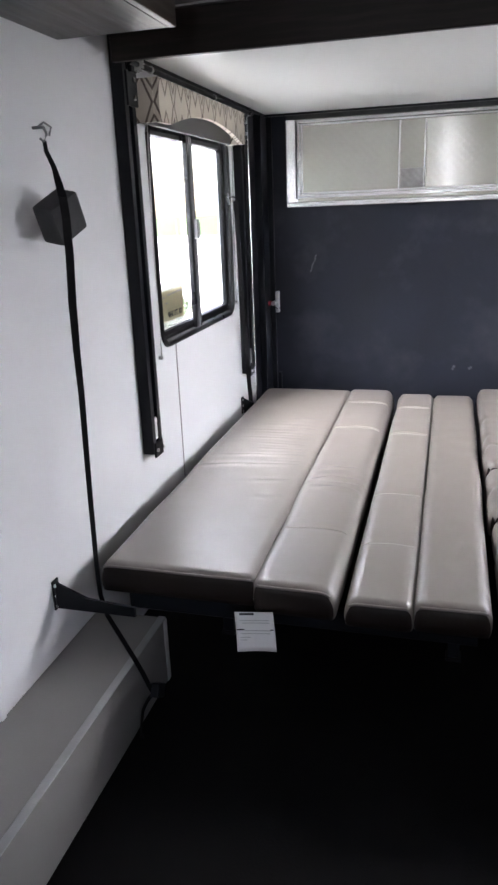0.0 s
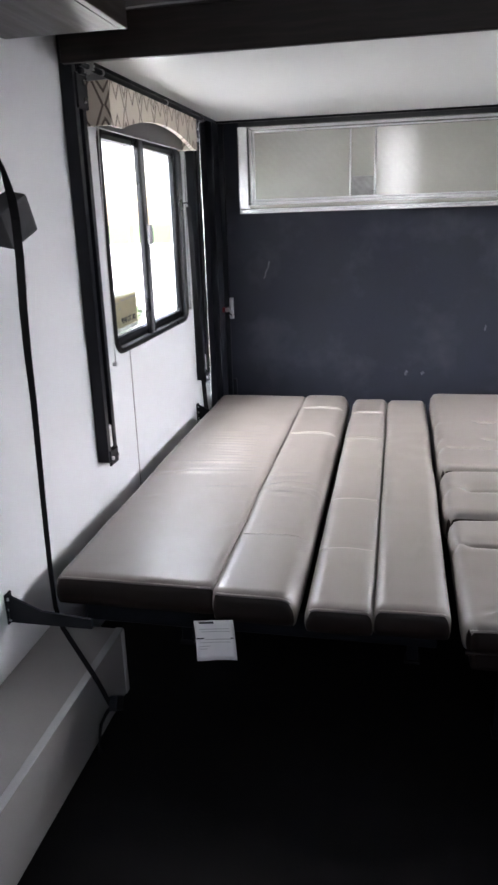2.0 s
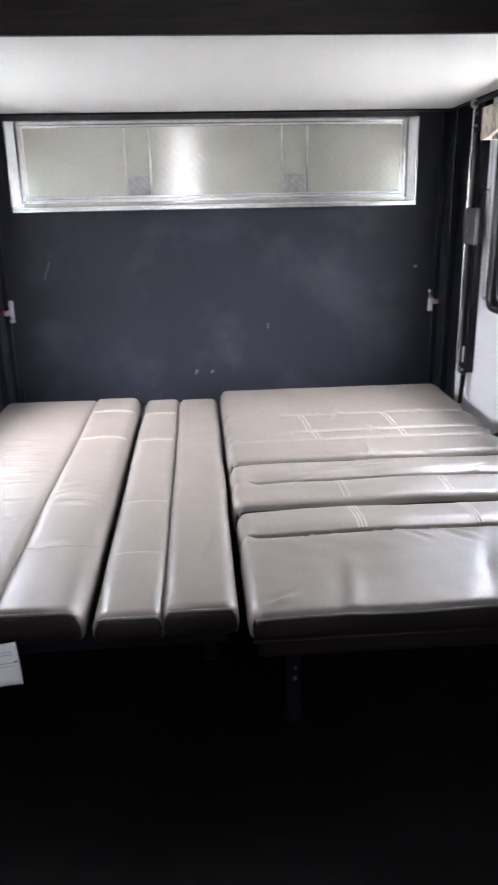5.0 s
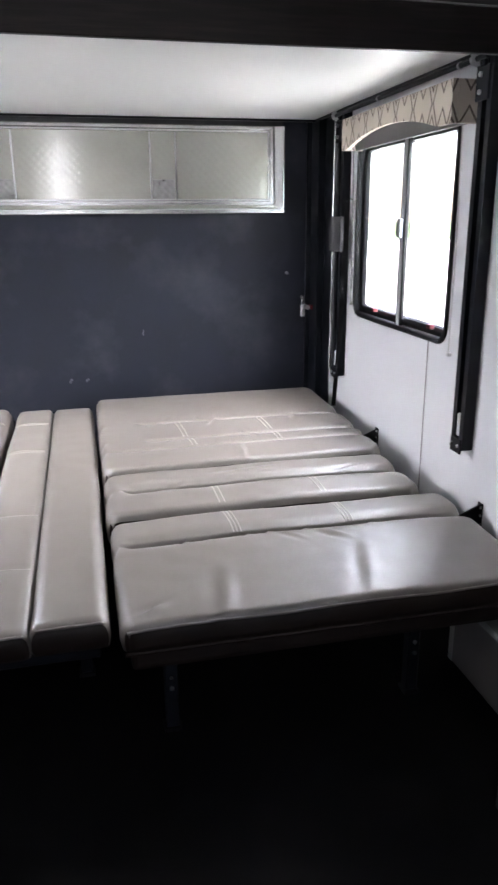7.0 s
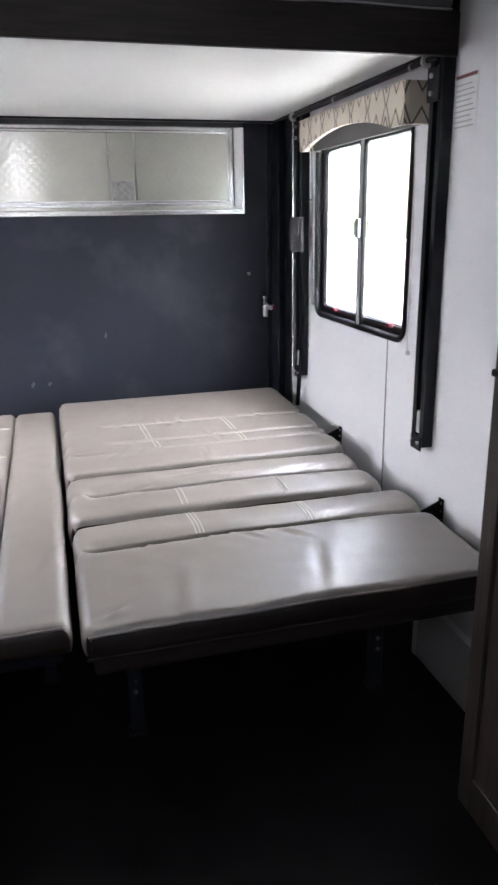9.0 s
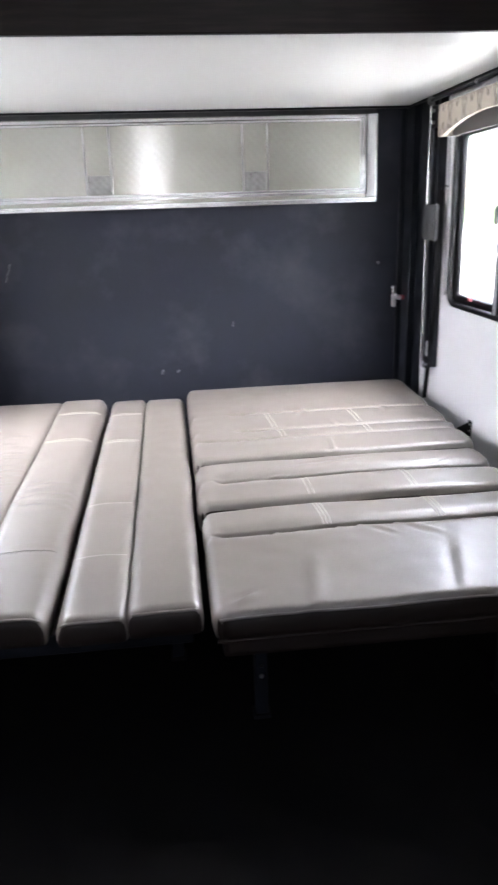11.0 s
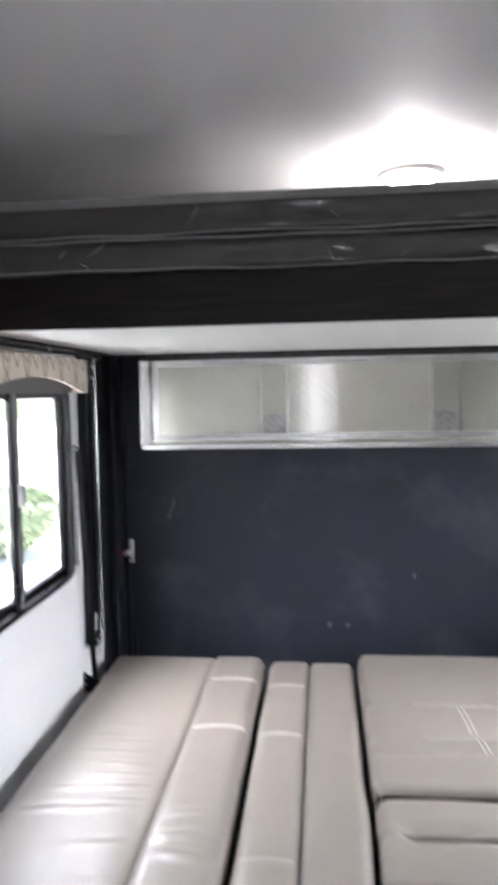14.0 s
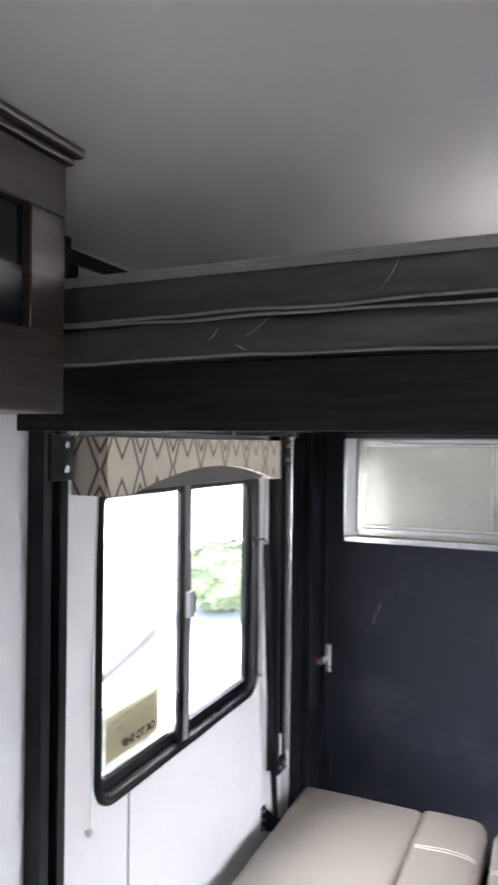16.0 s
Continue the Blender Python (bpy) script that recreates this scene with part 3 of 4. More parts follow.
def parked_trailer(x, y0, y1):
    """Low white trailer beside this one: its long side at x, its rear end at y1."""
    p = thing("parked_trailer", (x - 0.7, (y0 + y1) / 2, -0.86), "white box trailer with a grey swoosh parked alongside", "trailer")
    part("body", B(x - 1.4, x, y0, y1, 0.203, 1.22, bevel=0.03), M_COACH, p, "smooth white fibreglass body")
    part("skirt", B(x - 1.38, x - 0.02, y0 + 0.05, y1 - 0.03, -0.14, 0.2, bevel=0.01), M_SKIRT, p, "dark brown-grey skirt and chassis")
    part("corner_trim", B(x + 0.0005, x + 0.006, y1 - 0.034, y1 - 0.02, 0.22, 1.19, bevel=0.002, seg=1), M_SKIRT, p, "grey corner moulding")
    bm = bmesh.new()
    rows = []
    for i in range(25):
        u = i / 24
        y, mid, half = y1 - 1.5 + 1.46 * u, 0.30 + 0.25 * u ** 1.8, 0.006 + 0.03 * u
        rows.append([bm.verts.new((x + dx, y, z)) for dx, z in ((0.0005, mid - half), (0.002, mid - half), (0.002, mid + half), (0.0005, mid + half))])
    for a, c in zip(rows, rows[1:]):
        for k in range(4):
            bm.faces.new((a[k], a[(k + 1) % 4], c[(k + 1) % 4], c[k]))
    part("swoosh", bm, M_INK, p, "grey painted swoosh rising to the rear")
    for y in (y0 + 1.6, y0 + 2.4):
        for xa in (x - 0.22, x - 1.38):
            wh = part("wheel", cyl(bmesh.new(), (xa, y, -0.55), (xa + 0.2, y, -0.55), 0.30, 24), M_RUBBER, p, "black rubber tyre")
            part("rim", cyl(bmesh.new(), (xa + 0.201, y, -0.55), (xa + 0.206, y, -0.55), 0.17, 20), M_STEEL, wh, "steel rim")
            part("axle", B(xa + 0.07, xa + 0.13, y - 0.03, y + 0.03, -0.25, -0.141), M_BLACK, p)


parked_trailer(-2.54, 0.6, 5.29)

# ---- wheel boxes ----
for nm, xa, xb, y1 in (("wheel_box", XL + 0.001, -0.77, 1.765), ("wheel_box", 1.215, XR - 0.001, 1.86)):
    wb = thing(nm, ((xa + xb) / 2, 0.9, ZF), "pale grey boxed-in wheel arch along the wall", "wheel box", "wheel boxes")
    part("cover", B(xa, xb, YB + 0.01, y1, ZF + 0.001, 0.255, bevel=0.006), M_WELL, wb)
    # paler strip on the top edge paints the light it catches
    xe = xb if xa < 0 else xa
    xi, xo = sorted((xe + (0.0022 if xa < 0 else -0.0022), xe - (0.020 if xa < 0 else -0.020)))
    part("lit_edge_strip", B(xi, xo, YB + 0.02, y1 - 0.001, 0.2551, 0.2585, bevel=0.001, seg=1), M_LIT_EDGE, wb, "paler strip painted as the lit top edge")
    part("corner_trim", B(xe - 0.002, xe + 0.002, y1 - 0.02, y1 + 0.003, ZF + 0.002, 0.25), M_CORD, wb, "pale corner strip")


# ---- lift rails for the bunk ----
def lift_rail(xw, s, y0, y1, label):
    r = thing("lift_rail", (xw, (y0 + y1) / 2, 0.61), label, "lift rail", "bunk lift rails")
    ym, d = (y0 + y1) / 2, 0.042
    prof = [(0.001, y0), (d, y0), (d, ym - 0.014), (0.02, ym - 0.014), (0.02, ym + 0.014), (d, ym + 0.014), (d, y1), (0.001, y1)]
    part("channel", extrude_profile(bmesh.new(), [(xw + s * a, y) for a, y in prof], 0.615, ZC - 0.002), M_BLACK, r, "black aluminium channel")
    x0, x1 = sorted((xw + s * 0.0405, xw + s * 0.047))
    bx = [xw + s * 0.021, xw + s * 0.04]
    part("stop_block", B(min(bx), max(bx), ym - 0.014, ym + 0.014, 0.66, 0.74, bevel=0.003, seg=1), M_CORD, r, "pale plastic stop block")
    part("foot_plate", B(x0 - 0.001, x1 + 0.001, y0 + 0.004, y1 - 0.004, 0.60, 0.655, bevel=0.003, seg=1), M_BLACK, r)
    for dy in (-0.022, 0.022):
        bm = bmesh.new()
        cyl(bm, (xw + s * 0.046, ym + dy, 0.628), (xw + s * 0.054, ym + dy, 0.628), 0.007, 8)
        part("bolt", bm, M_STEEL, r)
    part("top_bracket", B(x0 - 0.001, x1 + 0.001, y0 + 0.012, y1 + 0.012, 1.735, 1.834, bevel=0.003, seg=1), M_BLACK, r, "black bolted bracket")
    for z in (1.76, 1.81):
        bm = bmesh.new()
        cyl(bm, (xw + s * 0.046, ym + 0.02, z), (xw + s * 0.054, ym + 0.02, z), 0.008, 8)
        part("bolt", bm, M_STEEL, r)
    return r


for xw, s in ((XL, 1), (XR, -1)):
    for y0, y1 in ((2.205, 2.283), (3.492, 3.574)):
        lift_rail(xw, s, y0, y1, "black aluminium lift rail bolted upright to the white wall")

# ---- overhead bunk ----
BX0, BX1, BY0, BY1 = -0.948, 1.392, 2.116, 3.86
bunk = thing("bunk_bed", (0.2, 3.0, 1.836), "raised overhead bunk with a dark fascia and white underside", "bunk bed")
part("fascia", B(BX0, BX1, BY0, BY0 + 0.022, 1.836, 1.951, bevel=0.002, seg=1), M_BEAM, bunk, "dark espresso wood fascia board")
part("underside", B(BX0 + 0.02, BX1 - 0.02, BY0 + 0.023, BY1, 1.872, 1.90), M_BUNKPANEL, bunk, "smooth white underside panel")
for x0 in (BX0, BX1 - 0.019):
    part("side_rail", B(x0, x0 + 0.019, BY0 + 0.023, BY1, 1.864, 1.94, bevel=0.002, seg=1), M_BLACK, bunk, "dark metal side rail")
part("back_rail", B(BX0, BX1, BY1 + 0.001, BY1 + 0.02, 1.862, 1.94), M_BLACK, bunk, "dark metal rear rail")


def lift_shaft(xw, s):
    """Drive shaft of the bunk lift along the wall, with chain wheels and collars at the two rails."""
    xc, zc = xw + s * 0.068, 1.851
    sh = thing("lift_shaft", (xc, 2.9, zc), "dark steel drive shaft with chain wheels under the bunk edge", "lift shaft", "bunk lift shafts")
    part("shaft", cyl(bmesh.new(), (xc, 2.20, zc), (xc, 3.62, zc), 0.0085, 10), M_BLACK, sh, smooth=False)
    for y in (2.262, 3.538):
        bm = bmesh.new()
        for k in range(12):
            a = 6.2832 * k / 12
            box(bm, xc + 0.019 * math.cos(a) - 0.003, xc + 0.019 * math.cos(a) + 0.003, y - 0.004, y + 0.004, zc + 0.019 * math.sin(a) - 0.003, zc + 0.019 * math.sin(a) + 0.003)
        cyl(bm, (xc, y - 0.003, zc), (xc, y + 0.003, zc), 0.018, 16)
        cw = part("chain_wheel", bm, M_STEEL, sh, "toothed steel chain wheel")
        part("hub", cyl(bmesh.new(), (xc, y + 0.004, zc), (xc, y + 0.022, zc), 0.013, 12), M_STEEL, cw)
        x0, x1 = sorted((xw + s * 0.043, xw + s * 0.058))
        part("bearing_block", B(x0, x1, y - 0.028, y + 0.018, zc - 0.022, zc + 0.012, bevel=0.003, seg=1), M_BLACK, sh, "black bearing block")
    for y in (2.36, 3.02):
        part("collar", cyl(bmesh.new(), (xc, y, zc), (xc, y + 0.008, zc), 0.0115, 10), M_STEEL, sh, "bright steel collar")


lift_shaft(XL, 1)
lift_shaft(XR, -1)


def soft_slab(bm, x0, x1, y0, y1, z0, z1, r, seed, amp, nx=60, ny=14, nz=6):
    """A padded slab with rounded edges and a crumpled skin."""
    verts = {}
    def put(i, j, k):
        key = (i, j, k)
        if key not in verts:
            p = Vector((x0 + (x1 - x0) * i / nx, y0 + (y1 - y0) * j / ny, z0 + (z1 - z0) * k / nz))
            c = Vector((min(max(p.x, x0 + r), x1 - r), min(max(p.y, y0 + r), y1 - r), min(max(p.z, z0 + r), z1 - r)))
            d = p - c
            if d.length > 1e-9:
                p = c + d.normalized() * min(d.length, r)
                nrm = d.normalized()
            else:
                nrm = Vector((0, 0, 1))
            q = Vector((p.x * 5, p.y * 14, p.z * 22)) + Vector((seed, 0, 0))
            p += nrm * amp * (noise.noise(q) + 0.8 * (0.5 - abs(noise.noise(q * 2.3 + Vector((0, seed, 0))))))
            verts[key] = bm.verts.new(p)
        return verts[key]
    for i in range(nx):
        for j in range(ny):
            for k in (0, nz):
                bm.faces.new((put(i, j, k), put(i + 1, j, k), put(i + 1, j + 1, k), put(i, j + 1, k)))
        for k in range(nz):
            for j in (0, ny):
                bm.faces.new((put(i, j, k), put(i + 1, j, k), put(i + 1, j, k + 1), put(i, j, k + 1)))
    for j in range(ny):
        for k in range(nz):
            for i in (0, nx):
                bm.faces.new((put(i, j, k), put(i, j + 1, k), put(i, j + 1, k + 1), put(i, j, k + 1)))
    return bm


for z0, z1, seed in ((1.953, 2.0285, 1.0), (2.0305, 2.112, 9.0)):
    mt = thing("bunk_mattress", (0.2, 3.0, z0), "thin dark mattress pad wrapped in clear plastic film", "mattress", "stacked bunk mattresses")
    part("pad", soft_slab(bmesh.new(), -0.93, 1.375, 2.125, 3.85, z0, z1, 0.022, seed, 0.006, nx=260, ny=40, nz=12), M_TICK, mt, smooth=True)
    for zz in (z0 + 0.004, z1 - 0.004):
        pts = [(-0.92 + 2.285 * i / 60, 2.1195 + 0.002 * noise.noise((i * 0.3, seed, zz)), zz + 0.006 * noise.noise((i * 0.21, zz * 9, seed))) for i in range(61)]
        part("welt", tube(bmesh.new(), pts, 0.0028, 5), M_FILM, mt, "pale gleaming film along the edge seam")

# pale tapered slivers painted as the glints of the crumpled film
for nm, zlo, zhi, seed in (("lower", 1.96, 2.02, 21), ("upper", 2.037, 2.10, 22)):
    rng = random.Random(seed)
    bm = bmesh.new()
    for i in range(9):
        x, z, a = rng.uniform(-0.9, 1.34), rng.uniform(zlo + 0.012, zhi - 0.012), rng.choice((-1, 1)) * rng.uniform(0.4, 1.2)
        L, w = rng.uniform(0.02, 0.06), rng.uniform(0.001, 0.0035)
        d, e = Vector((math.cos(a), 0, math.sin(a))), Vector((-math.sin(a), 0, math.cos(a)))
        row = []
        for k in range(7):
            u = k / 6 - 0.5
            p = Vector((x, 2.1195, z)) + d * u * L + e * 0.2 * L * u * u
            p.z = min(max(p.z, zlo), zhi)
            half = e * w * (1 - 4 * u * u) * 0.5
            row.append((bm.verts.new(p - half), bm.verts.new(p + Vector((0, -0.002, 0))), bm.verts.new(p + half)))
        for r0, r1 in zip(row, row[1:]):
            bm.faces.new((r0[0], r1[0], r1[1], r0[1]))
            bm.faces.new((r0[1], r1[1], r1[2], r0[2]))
    fc = made("film_glint_slivers", bm, M_SHINE)
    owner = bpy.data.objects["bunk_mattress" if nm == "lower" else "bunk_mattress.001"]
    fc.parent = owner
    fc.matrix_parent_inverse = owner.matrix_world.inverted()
    tagged(fc, "pale slivers painted as glints on the clear film", kind="stuff")

film = thing("plastic_film", (0.2, 3.0, 2.11), "clear plastic film spread over the top mattress", "plastic film")
part("sheet", soft_slab(bmesh.new(), -0.92, 1.365, 2.135, 3.84, 2.1145, 2.1185, 0.002, 4.0, 0.002, nx=60, ny=30, nz=1), M_FILM, film, smooth=True)

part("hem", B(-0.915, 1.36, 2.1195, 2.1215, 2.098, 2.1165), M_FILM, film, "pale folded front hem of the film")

# ceiling lamp over the bunk
lamp = thing("ceiling_light", (0.272, 2.515, ZC), "round white ceiling light, lit, above the bunk", "ceiling light")
bm = bmesh.new()
cyl(bm, (0.272, 2.515, ZC - 0.012), (0.272, 2.515, ZC - 0.001), 0.082, 40, 0.09)
part("rim", bm, M_WELL, lamp, "pale grey round rim")
bm = bmesh.new()
bmesh.ops.create_uvsphere(bm, u_segments=32, v_segments=16, radius=0.06, matrix=Matrix.Translation((0.272, 2.515, ZC - 0.012)) @ Matrix.Diagonal((1, 1, 0.45, 1)))
bmesh.ops.bisect_plane(bm, geom=bm.verts[:] + bm.edges[:] + bm.faces[:], plane_co=(0, 0, ZC - 0.0125), plane_no=(0, 0, 1), clear_outer=True)
part("lens", bm, M_LAMP, lamp, "glowing white lens")


# ---- valances ----
def valance(xw, s, label, zt):
    v = thing("window_valance", (xw, 2.85, 1.69), label, "valance", "window valances")
    xf = xw + s * 0.097
    y0, y1, n = 2.345, 3.365, 40
    def low(y):
        u = (y - y0) / (y1 - y0)
        return zt - 0.130 + 0.055 * max(0.0, 1 - ((u - 0.52) / 0.42) ** 2)
    bm = bmesh.new()
    cols = []
    for i in range(n + 1):
        y = y0 + (y1 - y0) * i / n
        cols.append([bm.verts.new((x, y, z)) for x, z in ((xf, zt), (xf, low(y)), (xf - s * 0.018, low(y)), (xf - s * 0.018, zt))])
    for a, c in zip(cols, cols[1:]):
        for k in range(4):
            bm.faces.new((a[k], a[(k + 1) % 4], c[(k + 1) % 4], c[k]))
    bm.faces.new(cols[0])
    bm.faces.new(cols[-1][::-1])
    part("front_panel", bm, M_FABRIC, v, "beige cloth with dark zigzag lattice, arched lower edge")
    xs = sorted((xw + s * 0.001, xf - s * 0.0185))
    part("side_return", B(*xs, y0, y0 + 0.016, zt - 0.130, zt, bevel=0.002, seg=1), M_FABRIC, v)
    part("side_return", B(*xs, y1 - 0.016, y1, zt - 0.130, zt, bevel=0.002, seg=1), M_FABRIC, v)
    xl = sorted((xw + s * 0.022, xw + s * 0.034))
    part("lining", B(*xl, y0 + 0.017, y1 - 0.017, zt - 0.130, zt - 0.002, bevel=0.002, seg=1), M_LINING, v, "grey lining board behind the arch")
    return v


valance(XL, 1, "beige zigzag-patterned fabric valance tucked close under the bunk", 1.828)
valance(XR, -1, "beige zigzag-patterned fabric valance with a bare strip of wall above", 1.812)


# ---- sofa cushions ----
class Pad:
    """A cushion in plan x0..x1, y0..y1 with a top that slopes along y, rounded edges, seams across and creases."""
    def __init__(self, x0, x1, y0, y1, za, zb, base, r=0.03, puff=0.008, creases=(), seams=(), seed=0.0, dents=(), wob=0.004, ry=0.012, notch=0.0, rl=None, rr=None, ryb=None, corner=0.02):
        self.x0, self.x1, self.y0, self.y1, self.za, self.zb, self.base = x0, x1, y0, y1, za, zb, base
        self.r, self.puff, self.creases, self.seams, self.seed, self.dents, self.wob, self.ry = r, puff, creases, seams, seed, dents, wob, ry
        self.ryb, self.corner = ry if ryb is None else ryb, corner
        self.notch, self.rl, self.rr = notch, r if rl is None else rl, r if rr is None else rr

    def top(self, x, y):
        z = self.za + (self.zb - self.za) * (y - 1.65) / 2.07
        u = (x - self.x0) / (self.x1 - self.x0)
        v = (y - self.y0) / (self.y1 - self.y0)
        z += self.puff * (4 * u * (1 - u)) ** 0.5 * (4 * v * (1 - v)) ** 0.5 if 0 < u < 1 and 0 < v < 1 else 0
        for d, r in ((max(0.0, x - self.x0), self.rl), (max(0.0, self.x1 - x), self.rr), (max(0.0, y - self.y0), self.ry), (max(0.0, self.y1 - y), self.ryb)):
            if d < r:
                z -= r * (1 - math.sqrt(max(0.0, 1 - (1 - d / r) ** 2))) * 0.75
        for axis, at, depth, width, lo, hi in self.seams:
            c, o = (x, y) if axis == "x" else (y, x)
            if lo <= o <= hi:
                fade = min(1.0, (o - lo) / 0.04, (hi - o) / 0.04)
                g = at + 0.004 * noise.noise((o * 4, at * 9, self.seed))
                z -= depth * max(0.0, fade) * (0.65 * math.exp(-((c - g) / width) ** 2) + 0.35 * math.exp(-((c - g) / (5 * width)) ** 2))
        for cx, cy, ang, ln, wd, amp in self.creases:
            dx, dy = x - cx, y - cy
            ca, sa = math.cos(radians(ang)), math.sin(radians(ang))
            uu, vv = dx * ca + dy * sa, -dx * sa + dy * ca
            if abs(uu) < 3 * ln and abs(vv) < 6 * wd:
                vv += 0.008 * noise.noise((uu * 9, cx * 5, cy * 5))
                z += 1.5 * amp * math.exp(-(uu / ln) ** 2) * (math.exp(-(vv / wd) ** 2) - 0.7 * math.exp(-((vv - 1.8 * wd) / wd) ** 2))
        z += self.wob * noise.noise((x * 3.1 + self.seed, y * 3.1, 0.3)) + 0.25 * self.wob * noise.noise((x * 14, y * 14, self.seed))
        return z

    def side(self, x, y):
        """How far the outline is drawn in where a seam meets the ends."""
        if not self.notch:
            return 0.0
        u = (x - self.x0) / (self.x1 - self.x0)
        marks = [at for axis, at, *_ in self.seams if axis == "y"] + [self.y0, self.y1]
        pull = max(math.exp(-((y - a) / 0.028) ** 2) for a in marks)
        return pull * self.notch * (0.25 * (1 - u) ** 10 - u ** 10)

    def rounded(self, x, y):
        """The plan's square corners drawn in to quarter circles."""
        R = self.corner
        cx, cy = min(max(x, self.x0 + R), self.x1 - R), min(max(y, self.y0 + R), self.y1 - R)
        a, b = (x - cx) / R, (y - cy) / R
        if a and b:
            k = max(abs(a), abs(b)) / math.hypot(a, b)
            x, y = cx + a * k * R, cy + b * k * R
        return x, y

    def mesh(self, step=0.014, fine=1.0):
        nx = max(6, int((self.x1 - self.x0) / step))
        ny = max(6, int((self.y1 - self.y0) / (step * fine)))
        def grid(n):
            return [0.5 - 0.5 * math.cos(math.pi * i / n) * (1 - 0.62 * math.sin(math.pi * i / n)) for i in range(n + 1)]
        gx, gy = [self.x0 + (self.x1 - self.x0) * u for u in grid(nx)], [self.y0 + (self.y1 - self.y0) * u for u in grid(ny)]
        bm = bmesh.new()
        V = []
        for x in gx:
            V.append([])
            for y in gy:
                px, py = self.rounded(x, y)
                V[-1].append(bm.verts.new((px + self.side(x, y) + 0.004 * noise.noise((x * 5, y * 3.3, self.seed)), py, self.top(x, y))))
        for i in range(nx):
            for j in range(ny):
                bm.faces.new((V[i][j], V[i + 1][j], V[i + 1][j + 1], V[i][j + 1]))
        rim = [V[i][0] for i in range(nx)] + [V[nx][j] for j in range(ny)] + [V[i][ny] for i in range(nx, 0, -1)] + [V[0][j] for j in range(ny, 0, -1)]
        cx, cy = (self.x0 + self.x1) / 2, (self.y0 + self.y1) / 2
        prev = rim
        for fall, out in ((0.25, 0.004), (0.6, 0.005), (0.92, 0.001), (1.0, -0.012)):
            cur = []
            for v in rim:
                ox = out if v.co.x > cx else -out
                oy = out if v.co.y > cy else -out
                ex = 1.0 if min(v.co.x - self.x0, self.x1 - v.co.x) < 0.012 else 0.0
                ey = 1.0 if min(v.co.y - self.y0, self.y1 - v.co.y) < 0.012 else 0.0
                cur.append(bm.verts.new((v.co.x + ox * ex, v.co.y + oy * ey, v.co.z + (self.base - v.co.z) * fall)))
            k = len(rim)
            for i in range(k):
                f = bm.faces.new((prev[i], prev[(i + 1) % k], cur[(i + 1) % k], cur[i]))
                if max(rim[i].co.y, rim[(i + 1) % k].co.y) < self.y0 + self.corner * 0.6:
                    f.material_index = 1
            prev = cur
        bm.faces.new(prev)
        return bm

    def thread(self, a, c, width=0.0035, n=30):
        """A line of stitching laid on the top from a to c."""
        pts = []
        for i in range(n + 1):
            x, y = a[0] + (c[0] - a[0]) * i / n, a[1] + (c[1] - a[1]) * i / n
            y += 0.006 * math.sin(i * math.pi / n)
            pts.append((x, y, self.top(x, y) + 0.0012))
        d = Vector((c[0] - a[0], c[1] - a[1], 0)).normalized()
        return ribbon(bmesh.new(), pts, width, 0.0015, (-d.y, d.x, 0))


def frame_and_legs(sofa, x0, x1, y0, y1, ztop, legs):
    for a, c, d, e in ((x0, x1, y0, y0 + 0.03), (x0, x1, y1 - 0.03, y1), (x0, x0 + 0.03, y0 + 0.031, y1 - 0.031), (x1 - 0.03, x1, y0 + 0.031, y1 - 0.031)):
        part("frame_rail", B(a, c, d, e, ztop - 0.06, ztop, bevel=0.003, seg=1), M_BLACK, sofa, "black steel frame rail")
    part("deck", B(x0 + 0.031, x1 - 0.031, y0 + 0.031, y1 - 0.031, ztop - 0.03, ztop - 0.004), M_STRAP, sofa, "black webbing deck")
    for x, y in legs:
        lg = part("leg", B(x - 0.018, x + 0.018, y - 0.018, y + 0.018, ZF + 0.012, ztop - 0.061, bevel=0.003, seg=1), M_BLACK, sofa, "black square steel leg")
        part("foot", B(x - 0.024, x + 0.024, y - 0.024, y + 0.024, ZF + 0.001, ZF + 0.012), M_RUBBER, lg, "black rubber foot")
        for dz in (0.0, 0.035):
            bm = bmesh.new()
            cyl(bm, (x, y - 0.024, ztop - 0.12 - dz), (x, y - 0.018, ztop - 0.12 - dz), 0.006, 8)
            part("bolt", bm, M_STEEL, lg)


